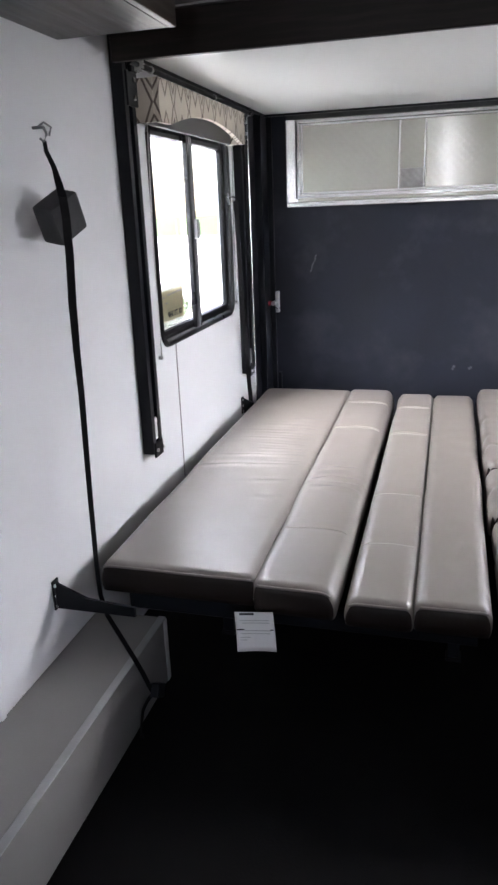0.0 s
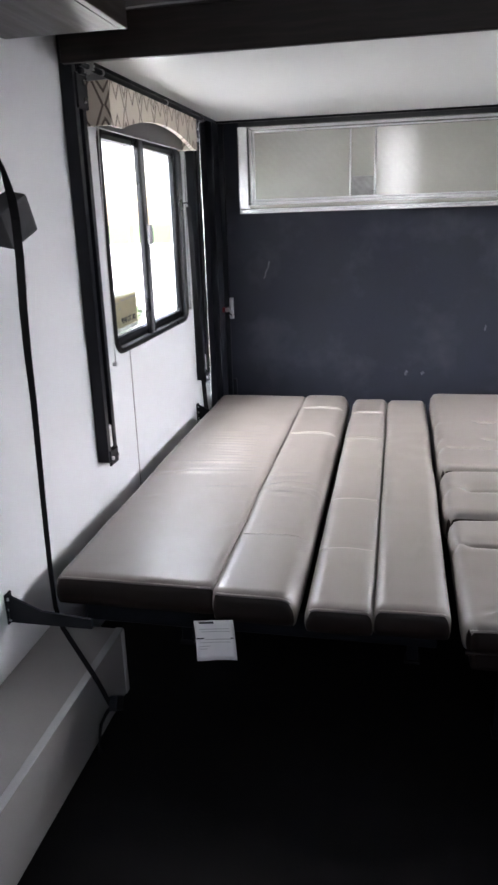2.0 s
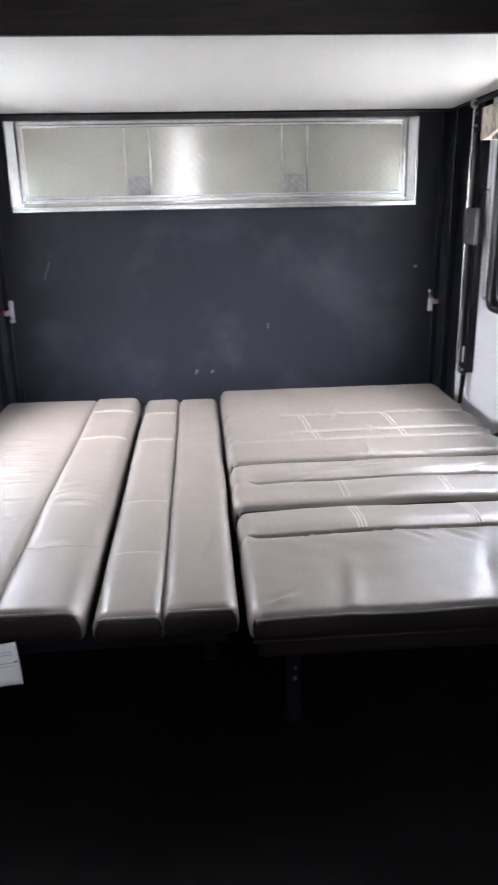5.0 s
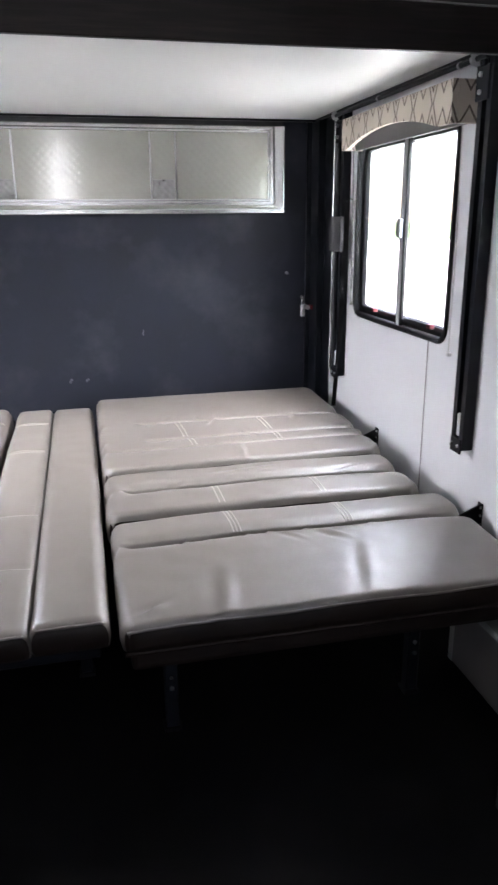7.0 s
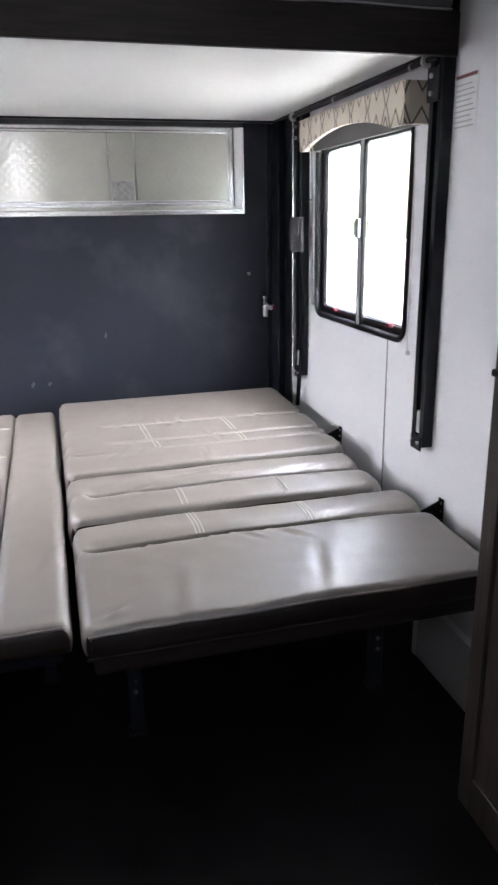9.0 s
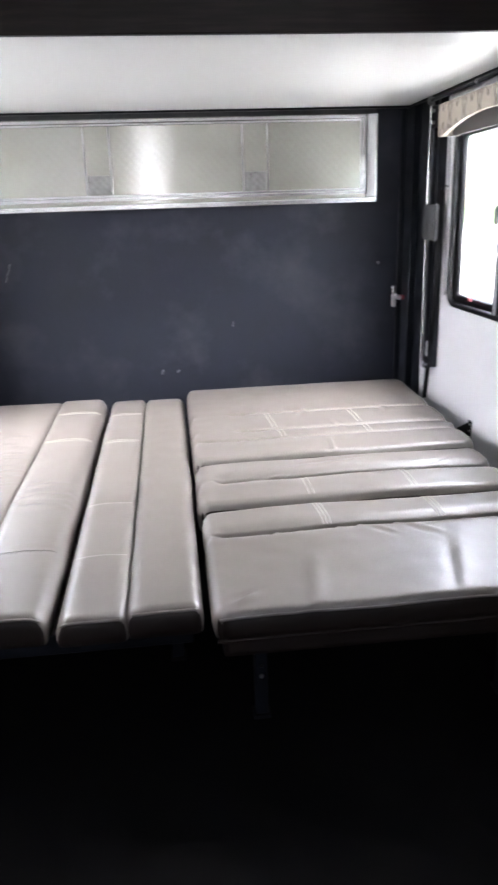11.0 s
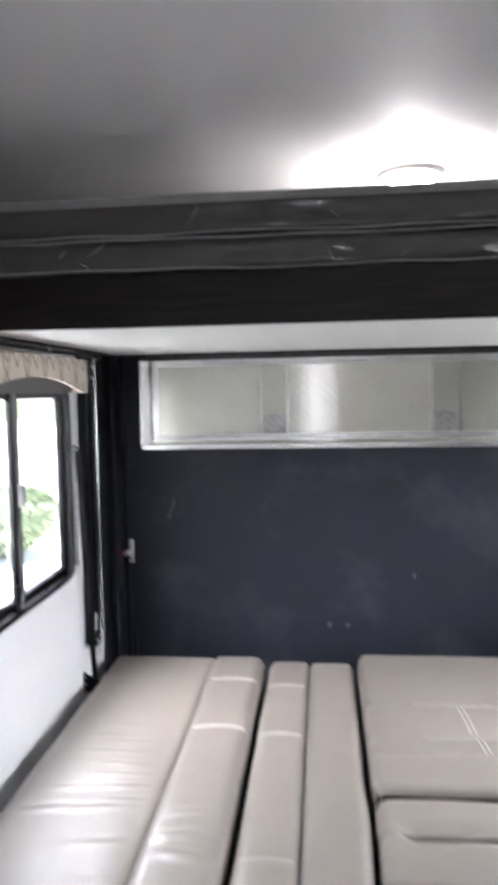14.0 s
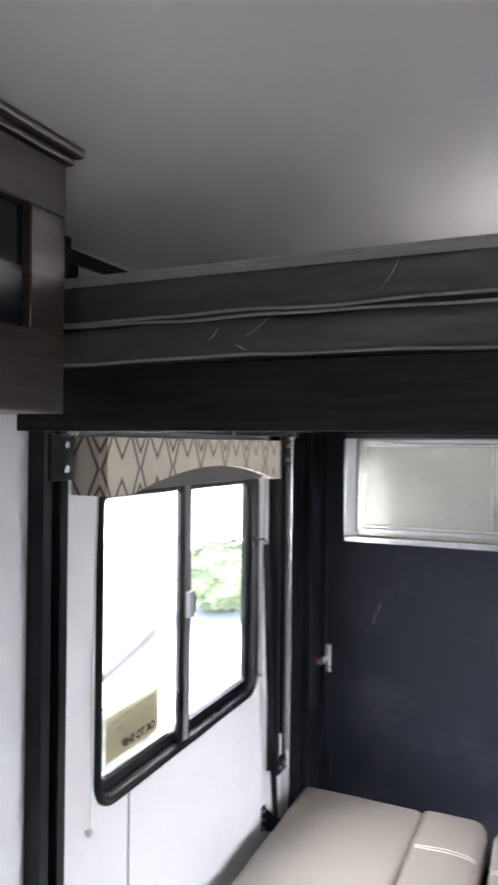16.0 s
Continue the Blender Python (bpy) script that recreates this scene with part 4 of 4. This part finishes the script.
# long sofa, folded flat along the west wall
sofa_a = thing("sofa_bed", (-0.38, 2.7, ZF), "taupe vinyl sofa bed folded flat beside the windowed wall", "sofa bed", "facing sofa beds")
frame_and_legs(sofa_a, -0.86, 0.13, 1.72, 3.66, 0.365, ((-0.66, 2.05), (0.08, 2.05), (-0.70, 3.58), (0.08, 3.58)))
L1 = Pad(-0.925, -0.4605, 1.682, 3.70, 0.466, 0.492, 0.372, seed=1.0, puff=0.010, rr=0.010, creases=[
    (-0.66, 2.62, 4, 0.13, 0.010, 0.0038), (-0.60, 2.70, 2, 0.09, 0.008, 0.0028), (-0.74, 2.50, 8, 0.16, 0.012, 0.0038), (-0.66, 2.83, 1, 0.11, 0.008, 0.0028),
    (-0.60, 2.90, 0, 0.10, 0.008, 0.0028), (-0.64, 3.02, 2, 0.09, 0.008, 0.003), (-0.58, 2.36, 12, 0.07, 0.01, 0.0028), (-0.5, 2.05, 40, 0.04, 0.006, 0.003), (-0.84, 2.25, 20, 0.04, 0.006, 0.003),
    (-0.58, 3.12, 3, 0.07, 0.007, 0.0026), (-0.62, 2.76, -3, 0.08, 0.007, 0.0026), (-0.56, 2.56, 6, 0.06, 0.007, 0.003), (-0.70, 2.94, 3, 0.09, 0.008, 0.0024), (-0.55, 2.22, 14, 0.05, 0.007, 0.003), (-0.53, 2.97, -4, 0.05, 0.006, 0.003)])
L2 = Pad(-0.4595, -0.238, 1.655, 3.71, 0.466, 0.494, 0.372, seed=2.0, puff=0.013, r=0.045, rl=0.010, creases=[
    (-0.36, 2.40, 6, 0.08, 0.010, 0.010), (-0.33, 2.32, -6, 0.07, 0.011, 0.009), (-0.37, 2.50, 10, 0.06, 0.008, 0.006), (-0.36, 2.04, 3, 0.05, 0.008, 0.004)],
    seams=[("y", 3.45, 0.006, 0.012, -0.46, -0.23), ("y", 3.03, 0.006, 0.012, -0.46, -0.23), ("y", 2.38, 0.004, 0.010, -0.46, -0.23), ("y", 2.01, 0.005, 0.010, -0.46, -0.23)])
L3 = Pad(-0.212, -0.037, 1.655, 3.69, 0.443, 0.483, 0.362, seed=3.0, puff=0.011, r=0.036, rr=0.022,
    seams=[("y", 3.43, 0.006, 0.012, -0.22, -0.03), ("y", 3.02, 0.006, 0.012, -0.22, -0.03), ("y", 2.36, 0.006, 0.010, -0.22, -0.03), ("y", 1.985, 0.006, 0.010, -0.22, -0.03)])
L4 = Pad(-0.034, 0.156, 1.665, 3.69, 0.446, 0.481, 0.362, seed=4.0, puff=0.011, r=0.026, rl=0.022, creases=[(0.12, 2.05, 70, 0.08, 0.01, 0.003), (0.0, 2.5, 80, 0.1, 0.01, 0.003)])
pads_a = [part("cushion", p.mesh(), M_VINYL, sofa_a, lb, smooth=True) for p, lb in ((L1, "broad smooth taupe vinyl seat cushion, creased"), (L2, "narrow padded taupe vinyl bolster"), (L3, "narrow stitched taupe vinyl back panel"), (L4, "narrow smooth taupe vinyl back panel"))]
for p, ob, xa, xb in ((L2, pads_a[1], -0.445, -0.25), (L3, pads_a[2], -0.203, -0.05)):
    for axis, at, *_ in p.seams:
        faint = at < 2.6
        part("stitching", p.thread((xa, at - 0.006), (xb, at - 0.006), 0.0028 if faint else 0.005), M_VINYL if faint and p is L2 else M_THREAD, ob, "pale thread")
        if not faint:
            part("stitching", p.thread((xa, at + 0.006), (xb, at + 0.006), 0.004), M_THREAD, ob, "pale thread")


def front_welt(p, ob):
    n = 24
    pts = [(p.x0 + 0.012 + (p.x1 - p.x0 - 0.024) * i / n, p.y0 + 0.001, p.top(p.x0 + 0.012 + (p.x1 - p.x0 - 0.024) * i / n, p.y0) + 0.0005) for i in range(n + 1)]
    part("welt", tube(bmesh.new(), pts, 0.0035, 6), M_VINYL, ob, smooth=True)


for p, ob in zip((L1, L2, L3, L4), pads_a):
    front_welt(p, ob)
# care label hanging from the front edge
TAG = Matrix.Translation((-0.4555, 1.637, 0.388)) @ Euler((radians(-9), radians(-9), radians(-4))).to_matrix().to_4x4()


def tag_point(u, w):
    """u across, w down the slightly curled paper."""
    return TAG @ Vector((u, -0.010 * (w / 0.107) ** 2 + 0.004 * math.sin(u * 40 + 1.0) * w / 0.107, -w))


bm = bmesh.new()
rows = [[(bm.verts.new(tag_point(-0.056 + 0.112 * i / 10, 0.107 * k / 8)), bm.verts.new(tag_point(-0.056 + 0.112 * i / 10, 0.107 * k / 8) + Vector((0, 0.0012, 0)))) for k in range(9)] for i in range(11)]
for i in range(10):
    for k in range(8):
        for side in (0, 1):
            bm.faces.new((rows[i][k][side], rows[i + 1][k][side], rows[i + 1][k + 1][side], rows[i][k + 1][side]))
rim = [(i, 0) for i in range(10)] + [(10, k) for k in range(8)] + [(i, 8) for i in range(10, 0, -1)] + [(0, k) for k in range(8, 0, -1)]
for (i, k), (j, m) in zip(rim, rim[1:] + rim[:1]):
    bm.faces.new((rows[i][k][0], rows[i][k][1], rows[j][m][1], rows[j][m][0]))
tag = part("care_label", bm, M_PAPER, sofa_a, "white paper care label with rows of print", smooth=True)
for u, w, wide, tall in ((-0.02, 0.002, 0.042, 0.006), (-0.042, 0.046, 0.022, 0.0035), (0.008, 0.050, 0.074, 0.0022), (0.048, 0.047, 0.008, 0.0032), (0.0, 0.022, 0.085, 0.0018), (0.004, 0.029, 0.08, 0.0018), (0.0, 0.058, 0.085, 0.0018), (-0.03, 0.068, 0.03, 0.0018), (-0.035, 0.075, 0.02, 0.0018)):
    pts = [tag_point(u - wide / 2 + wide * i / 6, w + tall / 2) + Vector((0, -0.0011, 0)) for i in range(7)]
    part("print_bar", ribbon(bmesh.new(), pts, tall, 0.0006, TAG.to_3x3() @ Vector((0, 0, 1))), M_INK if tall > 0.003 else M_PALEINK, tag)

# second sofa, folded flat, its cushions running crosswise
sofa_b = thing("sofa_bed", (0.75, 2.7, ZF), "taupe vinyl sofa bed folded flat with crosswise stitched cushions", "sofa bed", "facing sofa beds")
frame_and_legs(sofa_b, 0.24, 1.26, 1.70, 3.66, 0.335, ((0.31, 1.74), (1.02, 1.74), (0.31, 3.58), (1.2, 3.58)))
RA = Pad(0.178, 1.325, 2.682, 3.72, 0.452, 0.516, 0.36, seed=5.0, notch=0.035, ry=0.030, corner=0.03, puff=0.008, r=0.03, wob=0.005,
    seams=[("y", 3.225, 0.013, 0.010, 0.34, 1.36), ("y", 2.992, 0.014, 0.009, 0.35, 1.36), ("y", 2.882, 0.010, 0.009, 0.19, 1.36)],
    creases=[(0.74, 2.76, 86, 0.07, 0.012, 0.004), (0.70, 3.2, 70, 0.06, 0.012, 0.005), (0.45, 3.22, 60, 0.05, 0.010, 0.004), (0.83, 2.98, 100, 0.05, 0.010, 0.004), (1.08, 3.2, 75, 0.06, 0.012, 0.005), (0.38, 2.86, 60, 0.04, 0.01, 0.003), (0.62, 3.24, 80, 0.04, 0.008, 0.003), (0.52, 3.26, 60, 0.04, 0.008, 0.003)])
RB = Pad(0.176, 1.300, 2.262, 2.656, 0.458, 0.500, 0.36, seed=6.0, notch=0.035, ry=0.030, ryb=0.045, corner=0.03, puff=0.014, r=0.04, wob=0.005,
    seams=[("y", 2.468, 0.046, 0.007, 0.23, 1.33)], creases=[(0.42, 2.46, 20, 0.05, 0.01, 0.004), (0.7, 2.55, 5, 0.1, 0.012, 0.003), (1.1, 2.5, 20, 0.06, 0.010, 0.003)])
RC = Pad(0.185, 1.345, 1.612, 2.248, 0.450, 0.490, 0.365, seed=7.0, notch=0.03, ry=0.018, ryb=0.042, corner=0.035, puff=0.014, r=0.03, wob=0.006,
    seams=[("y", 2.055, 0.046, 0.007, 0.20, 1.37)],
    creases=[(0.465, 1.70, 80, 0.12, 0.020, 0.005), (0.885, 1.76, 75, 0.12, 0.020, 0.0026), (0.66, 2.035, 70, 0.02, 0.007, 0.003), (0.78, 2.035, 110, 0.02, 0.007, 0.003), (0.40, 2.035, 80, 0.02, 0.007, 0.003), (1.0, 2.035, 60, 0.03, 0.007, 0.003), (0.27, 1.67, 30, 0.03, 0.012, 0.006), (0.85, 1.98, 130, 0.05, 0.012, 0.004), (0.72, 1.99, 130, 0.04, 0.01, 0.003), (0.48, 2.05, 60, 0.02, 0.008, 0.003), (0.6, 2.05, 100, 0.02, 0.008, 0.003)])
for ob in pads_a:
    ob.data.materials.append(M_BOXING_SHADE)
pads_b = [part("cushion", p.mesh(0.012, 0.4), M_VINYL, sofa_b, lb, smooth=True) for p, lb in ((RA, "wide taupe vinyl back cushion with pleated bands"), (RB, "ribbed taupe vinyl middle cushion"), (RC, "thick taupe vinyl seat cushion with two soft folds"))]
for p, ob, runs in ((RA, pads_b[0], ((0.530, 3.205, 3.012, 0.012), (0.556, 2.985, 2.895, 0.008), (0.912, 3.21, 3.02, 0.008), (0.930, 2.985, 2.895, 0.004))), (RB, pads_b[1], ((0.560, 2.452, 2.285, 0.004), (0.922, 2.446, 2.285, 0.004))), (RC, pads_b[2], ((0.560, 2.240, 2.070, 0.010), (0.940, 2.240, 2.070, 0.002)))):
    for x, ya, yb, lean in runs:
        for dx in (-0.012, 0.0, 0.012) if p is RC else (-0.01, 0.008):
            part("stitching", p.thread((x + dx, ya), (x + dx + lean, yb), 0.004), M_THREAD, ob, "pale thread")
# boxing in front; behind it the dark fronts paint the gaps' shade
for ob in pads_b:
    ob.data.materials.append(M_BOXING_SHADE)
front_welt(RC, pads_b[2])
part("lower_skirt", B(0.205, 1.32, 1.635, 2.2, 0.305, 0.364, bevel=0.014), M_BOXING_SHADE, sofa_b, "dark brown underside boxing of the front cushion")
part("welt", tube(bmesh.new(), [(0.19 + 1.15 * i / 30, 1.612, 0.372 + 0.002 * noise.noise((i * 0.4, 3.0, 1.0))) for i in range(31)], 0.006, 6), M_BOXING_SHADE, sofa_b)


# ---- wall brackets of the sofa beds ----
def wall_bracket(xw, s, y, z):
    b = thing("wall_bracket", (xw, y, z), "black steel pivot bracket screwed to the white wall", "bracket", "sofa brackets")
    xs = sorted((xw + s * 0.001, xw + s * 0.008))
    part("plate", B(*xs, y - 0.012, y + 0.02, z - 0.045, z + 0.045, bevel=0.003, seg=1), M_BLACK, b)
    bm = bmesh.new()
    pr = [(0.008, -0.04), (0.008, 0.04), (0.10, 0.0), (0.24, -0.012), (0.24, -0.04)]
    a = [bm.verts.new((xw + s * u, y - 0.004, z + w)) for u, w in pr]
    c = [bm.verts.new((xw + s * u, y + 0.004, z + w)) for u, w in pr]
    bm.faces.new(a)
    bm.faces.new(c[::-1])
    for i in range(5):
        bm.faces.new((a[i], a[(i + 1) % 5], c[(i + 1) % 5], c[i]))
    part("arm", bm, M_BLACK, b, "black triangular steel arm")
    for dz in (-0.03, 0.0, 0.03):
        bm = bmesh.new()
        cyl(bm, (xw + s * 0.008, y - 0.006, z + dz), (xw + s * 0.012, y - 0.006, z + dz), 0.005, 8)
        part("screw", bm, M_STEEL, b)


for xw, s, y, z in ((XL, 1, 1.545, 0.433), (XL, 1, 3.46, 0.455), (XR, -1, 2.11, 0.41), (XR, -1, 3.03, 0.42)):
    wall_bracket(xw, s, y, z)

# ---- straps ----
strap = thing("tie_strap", (XL, 1.728, 1.62), "black strap with grey foam block hanging from a wall hook", "strap", "tie straps")
bm = bmesh.new()
cyl(bm, (XL, 1.728, 1.632), (XL + 0.03, 1.728, 1.632), 0.004, 8)
tube(bm, [(XL + 0.03, 1.728, 1.632), (XL + 0.038, 1.726, 1.615), (XL + 0.03, 1.724, 1.598), (XL + 0.02, 1.724, 1.606)], 0.0035, 8)
tube(bm, [(XL + 0.012, 1.728, 1.632), (XL + 0.022, 1.745, 1.645), (XL + 0.03, 1.765, 1.635), (XL + 0.024, 1.762, 1.615)], 0.003, 8)
part("hook", bm, M_GREYBAR, strap, "bent steel hook")
path_pts = [(XL + 0.03, 1.725, 1.60), (-0.960, 1.716, 1.575), (-0.937, 1.703, 1.539), (-0.897, 1.648, 1.493), (-0.877, 1.622, 1.464), (-0.869, 1.612, 1.419), (-0.872, 1.616, 1.374), (-0.879, 1.628, 1.334), (-0.890, 1.634, 1.211), (-0.897, 1.641, 1.096), (-0.898, 1.642, 0.977), (-0.902, 1.641, 0.837), (-0.907, 1.642, 0.69), (-0.912, 1.643, 0.50), (-0.912, 1.645, 0.386), (-0.897, 1.644, 0.32), (-0.832, 1.592, 0.287), (-0.766, 1.533, 0.2635), (-0.757, 1.552, 0.21), (-0.753, 1.575, 0.154), (-0.751, 1.594, 0.114)]
tail_pts = [(-0.750, 1.594, 0.116), (-0.750, 1.552, 0.12), (-0.751, 1.520, 0.112), (-0.752, 1.498, 0.066), (-0.745, 1.49, 0.043)]
def twist(i):
    a = 0.35 * math.sin(i * 0.55)
    return (0.75 + 0.2 * math.sin(a), 0.66 * math.cos(a), 0.1)
part("webbing", ribbon(bmesh.new(), path_pts, [0.010, 0.011, 0.012, 0.018] + [0.020] * 5 + [0.018, 0.016, 0.015, 0.014] + [0.013] * 8, 0.003, twist), M_STRAP, strap, "black webbing")
part("webbing", ribbon(bmesh.new(), tail_pts, 0.014, 0.003, (0, 0.3, 1)), M_STRAP, strap, "loose tail of the webbing")
bm = B(-0.034, 0.034, -0.05, 0.05, -0.05, 0.05, bevel=0.01)
bmesh.ops.transform(bm, matrix=Matrix.Translation((XL + 0.064, 1.70, 1.42)) @ Euler((radians(28), radians(10), radians(-14))).to_matrix().to_4x4(), verts=bm.verts)
part("foam_block", bm, M_FOAM, strap, "grey foam block")
bm = B(-0.012, 0.012, -0.02, 0.02, -0.035, 0.035, bevel=0.004)
bmesh.ops.transform(bm, matrix=Matrix.Translation((-0.742, 1.607, 0.115)) @ Euler((0.95, 0.0, 0.1)).to_matrix().to_4x4(), verts=bm.verts)
part("buckle", bm, M_BLACK, strap, "black buckle")

for xw, s, lb, y in ((XL, 1, "narrow black strap hanging beside the window", 3.405), (XR, -1, "narrow black strap with a grey foam sleeve beside the window", 3.445)):
    st = thing("tie_strap", (xw, y, 1.5), lb, "strap", "tie straps")
    pts = [(xw + s * 0.03, y, 1.46), (xw + s * 0.034, y + 0.008, 1.2), (xw + s * 0.034, y + 0.03, 0.95), (xw + s * 0.038, y + 0.055, 0.7), (xw + s * 0.045, y + 0.08, 0.45)]
    part("webbing", ribbon(bmesh.new(), pts, 0.022, 0.005, lambda i: (s * 0.95, 0.3, 0.0)), M_STRAP, st)
    bm = bmesh.new()
    tube(bm, [(xw + s * 0.002, y, 1.475), (xw + s * 0.020, y, 1.480), (xw + s * 0.030, y, 1.470), (xw + s * 0.030, y, 1.452)], 0.003, 8)
    part("hook", bm, M_BLACK, st)
    if xw > 0:
        part("foam_sleeve", B(XR - 0.066, XR - 0.045, 3.44, 3.60, 1.235, 1.40, bevel=0.008), M_FOAM, st, "grey foam sleeve strapped to the rail")

# thin cords beside the windows
for xw, s, ys in ((XL, 1, (2.412, 3.41)), (XR, -1, (2.405, 3.41))):
    for y in ys:
        c = thing("blind_cord", (xw, y, 0.93), "thin pale blind cord held by a small clip" if y < 3 else "thin grey blind cord held by a small clip", "cord", "blind cords")
        zb = 0.925 if y < 3 else 1.0
        part("cord", tube(bmesh.new(), [(xw + s * 0.02, y + 0.006, 1.70), (xw + s * 0.012, y, 1.3), (xw + s * 0.012, y, zb)], 0.002, 6), M_CORD if y < 3 else M_GREYBAR, c)
        x0, x1 = sorted((xw + s * 0.001, xw + s * 0.018))
        part("clip", B(x0, x1, y - 0.007, y + 0.007, zb - 0.014, zb, bevel=0.002, seg=1), M_STEEL, c, "small steel clip")

# ---- cabinets ----
oc = thing("overhead_cabinet", (-0.83, 1.2, 1.855), "dark walnut overhead cabinet with a black glass door", "cabinet")
CX, CY0, CY1, CZ0, CZ1 = -0.668, 0.75, 1.90, 1.857, 2.222
part("body", B(XL + 0.001, CX - 0.021, CY0, CY1, CZ0, CZ1), M_CAB, oc)
part("end_panel", B(XL + 0.0015, CX - 0.0205, CY1 + 0.0005, CY1 + 0.006, CZ0 + 0.001, CZ1 - 0.001), M_CABV, oc, "plain walnut end panel")
for y0, y1, z0, z1 in ((CY0, CY1 + 0.006, CZ0, CZ0 + 0.115), (CY0, CY1 + 0.006, CZ1 - 0.078, CZ1), (CY1 - 0.068, CY1 + 0.006, CZ0 + 0.1155, CZ1 - 0.0785), (1.30, 1.36, CZ0 + 0.1155, CZ1 - 0.0785), (CY0, CY0 + 0.05, CZ0 + 0.1155, CZ1 - 0.0785)):
    part("face_frame", B(CX - 0.02, CX, y0, y1, z0, z1, bevel=0.002, seg=1), M_CAB, oc, "walnut face frame")
part("door", B(CX - 0.0185, CX - 0.014, 1.362, CY1 - 0.070, 2.060, CZ1 - 0.080), M_DARKGLASS, oc, "black glossy glass door")
part("lower_panel", B(CX - 0.0185, CX - 0.011, 1.362, CY1 - 0.070, CZ0 + 0.117, 2.052, bevel=0.002, seg=1), M_BLACK, oc, "black panel below the glass")
part("crown", B(XL + 0.002, CX + 0.010, CY0, CY1 + 0.014, CZ1 + 0.0005, CZ1 + 0.012, bevel=0.004), M_CAB, oc, "dark crown moulding")
part("crown", B(XL + 0.002, CX + 0.022, CY0, CY1 + 0.024, CZ1 + 0.0125, ZC - 0.001, bevel=0.006), M_CAB, oc, "dark crown moulding")

pc = thing("pantry_cabinet", (1.2, 0.9, ZF), "tall dark walnut pantry cabinet with recessed doors", "cabinet")
QX, QY0, QY1 = 1.028, 0.55, 1.275
part("body", B(QX + 0.021, 1.214, QY0, QY1, ZF + 0.001, ZC - 0.001), M_PANTRY, pc)
part("upper_back", B(1.2145, XR - 0.001, QY0, QY1, 0.256, ZC - 0.001), M_PANTRY, pc)
for y0, y1, z0, z1 in ((QY1 - 0.05, QY1, ZF + 0.002, ZC - 0.002), (QY0, QY0 + 0.05, ZF + 0.002, ZC - 0.002), (QY0 + 0.0505, QY1 - 0.0505, 1.05, 1.12), (QY0 + 0.0505, QY1 - 0.0505, ZF + 0.002, 0.14), (QY0 + 0.0505, QY1 - 0.0505, 2.1, ZC - 0.002)):
    part("face_frame", B(QX, QX + 0.02, y0, y1, z0, z1, bevel=0.002, seg=1), M_PANTRY, pc, "walnut face frame")
part("door", B(QX + 0.008, QX + 0.0195, QY0 + 0.053, QY1 - 0.053, 0.143, 1.047), M_PANTRY, pc, "recessed walnut door panel")
part("door", B(QX + 0.008, QX + 0.0195, QY0 + 0.053, QY1 - 0.053, 1.123, 2.097), M_DARKGLASS, pc, "dark glossy upper door")
part("ledge", B(QX - 0.012, QX - 0.001, QY0, QY1 - 0.004, 1.09, 1.105, bevel=0.003, seg=1), M_BLACK, pc, "thin black ledge")

# ---- notices ----
st = thing("warning_sticker", (XR, 2.14, 1.72), "white wall sticker with a red heading and fine print", "sticker")
part("sheet", B(XR - 0.002, XR - 0.0005, 2.075, 2.20, 1.635, 1.80), M_PAPER, st)
part("heading_bar", B(XR - 0.003, XR - 0.0022, 2.08, 2.195, 1.786, 1.796), M_CLIP, st, "red heading bar")
for i in range(9):
    part("print_bar", B(XR - 0.003, XR - 0.0022, 2.085 + 0.01 * (i % 3), 2.19, 1.65 + 0.0145 * i, 1.654 + 0.0145 * i), M_PALEINK, st)

nt = thing("notice_paper", (XL - 0.03, 2.63, 1.03), "yellow paper notice taped outside the window glass", "notice")
part("backing_sheet", B(XL - 0.033, XL - 0.031, 2.475, 2.778, 1.004, 1.156), M_PLAINSHEET, nt, "pale printed sheet behind the yellow one")
part("sheet", B(XL - 0.029, XL - 0.027, 2.524, 2.770, 1.022, 1.138), M_YELLOW, nt, "yellow paper sheet")
cu = bpy.data.curves.new("lettering", "FONT")
cu.body, cu.size, cu.align_x = "OK TO SHIP", 0.029, "CENTER"
cu.extrude, cu.offset = 0.0003, 0.0012
lettering = new("lettering", cu)
lettering.data.materials.append(M_INK)
lettering.matrix_world = Matrix.Translation((XL - 0.0262, 2.672, 1.036)) @ Matrix(((0, 0, -1), (-1, 0, 0), (0, 1, 0))).to_4x4()
dg = bpy.context.evaluated_depsgraph_get()
lm = bpy.data.meshes.new_from_object(lettering.evaluated_get(dg))
lmw = lettering.matrix_world.copy()
bpy.data.objects.remove(lettering)
lo = new("lettering", lm)
lo.matrix_world = lmw
lo.parent = nt
lo.matrix_parent_inverse = nt.matrix_world.inverted()
tagged(lo, "bold dark lettering, seen in reverse")
for i, (ya, yb, z) in enumerate(((2.545, 2.578, 1.112), (2.600, 2.640, 1.118), (2.652, 2.690, 1.120), (2.70, 2.755, 1.122), (2.548, 2.555, 1.085), (2.572, 2.60, 1.088), (2.70, 2.715, 1.098))):
    part("print_bar", B(XL - 0.0268, XL - 0.0258, ya, yb, z, z + 0.006), M_PALEINK, nt)
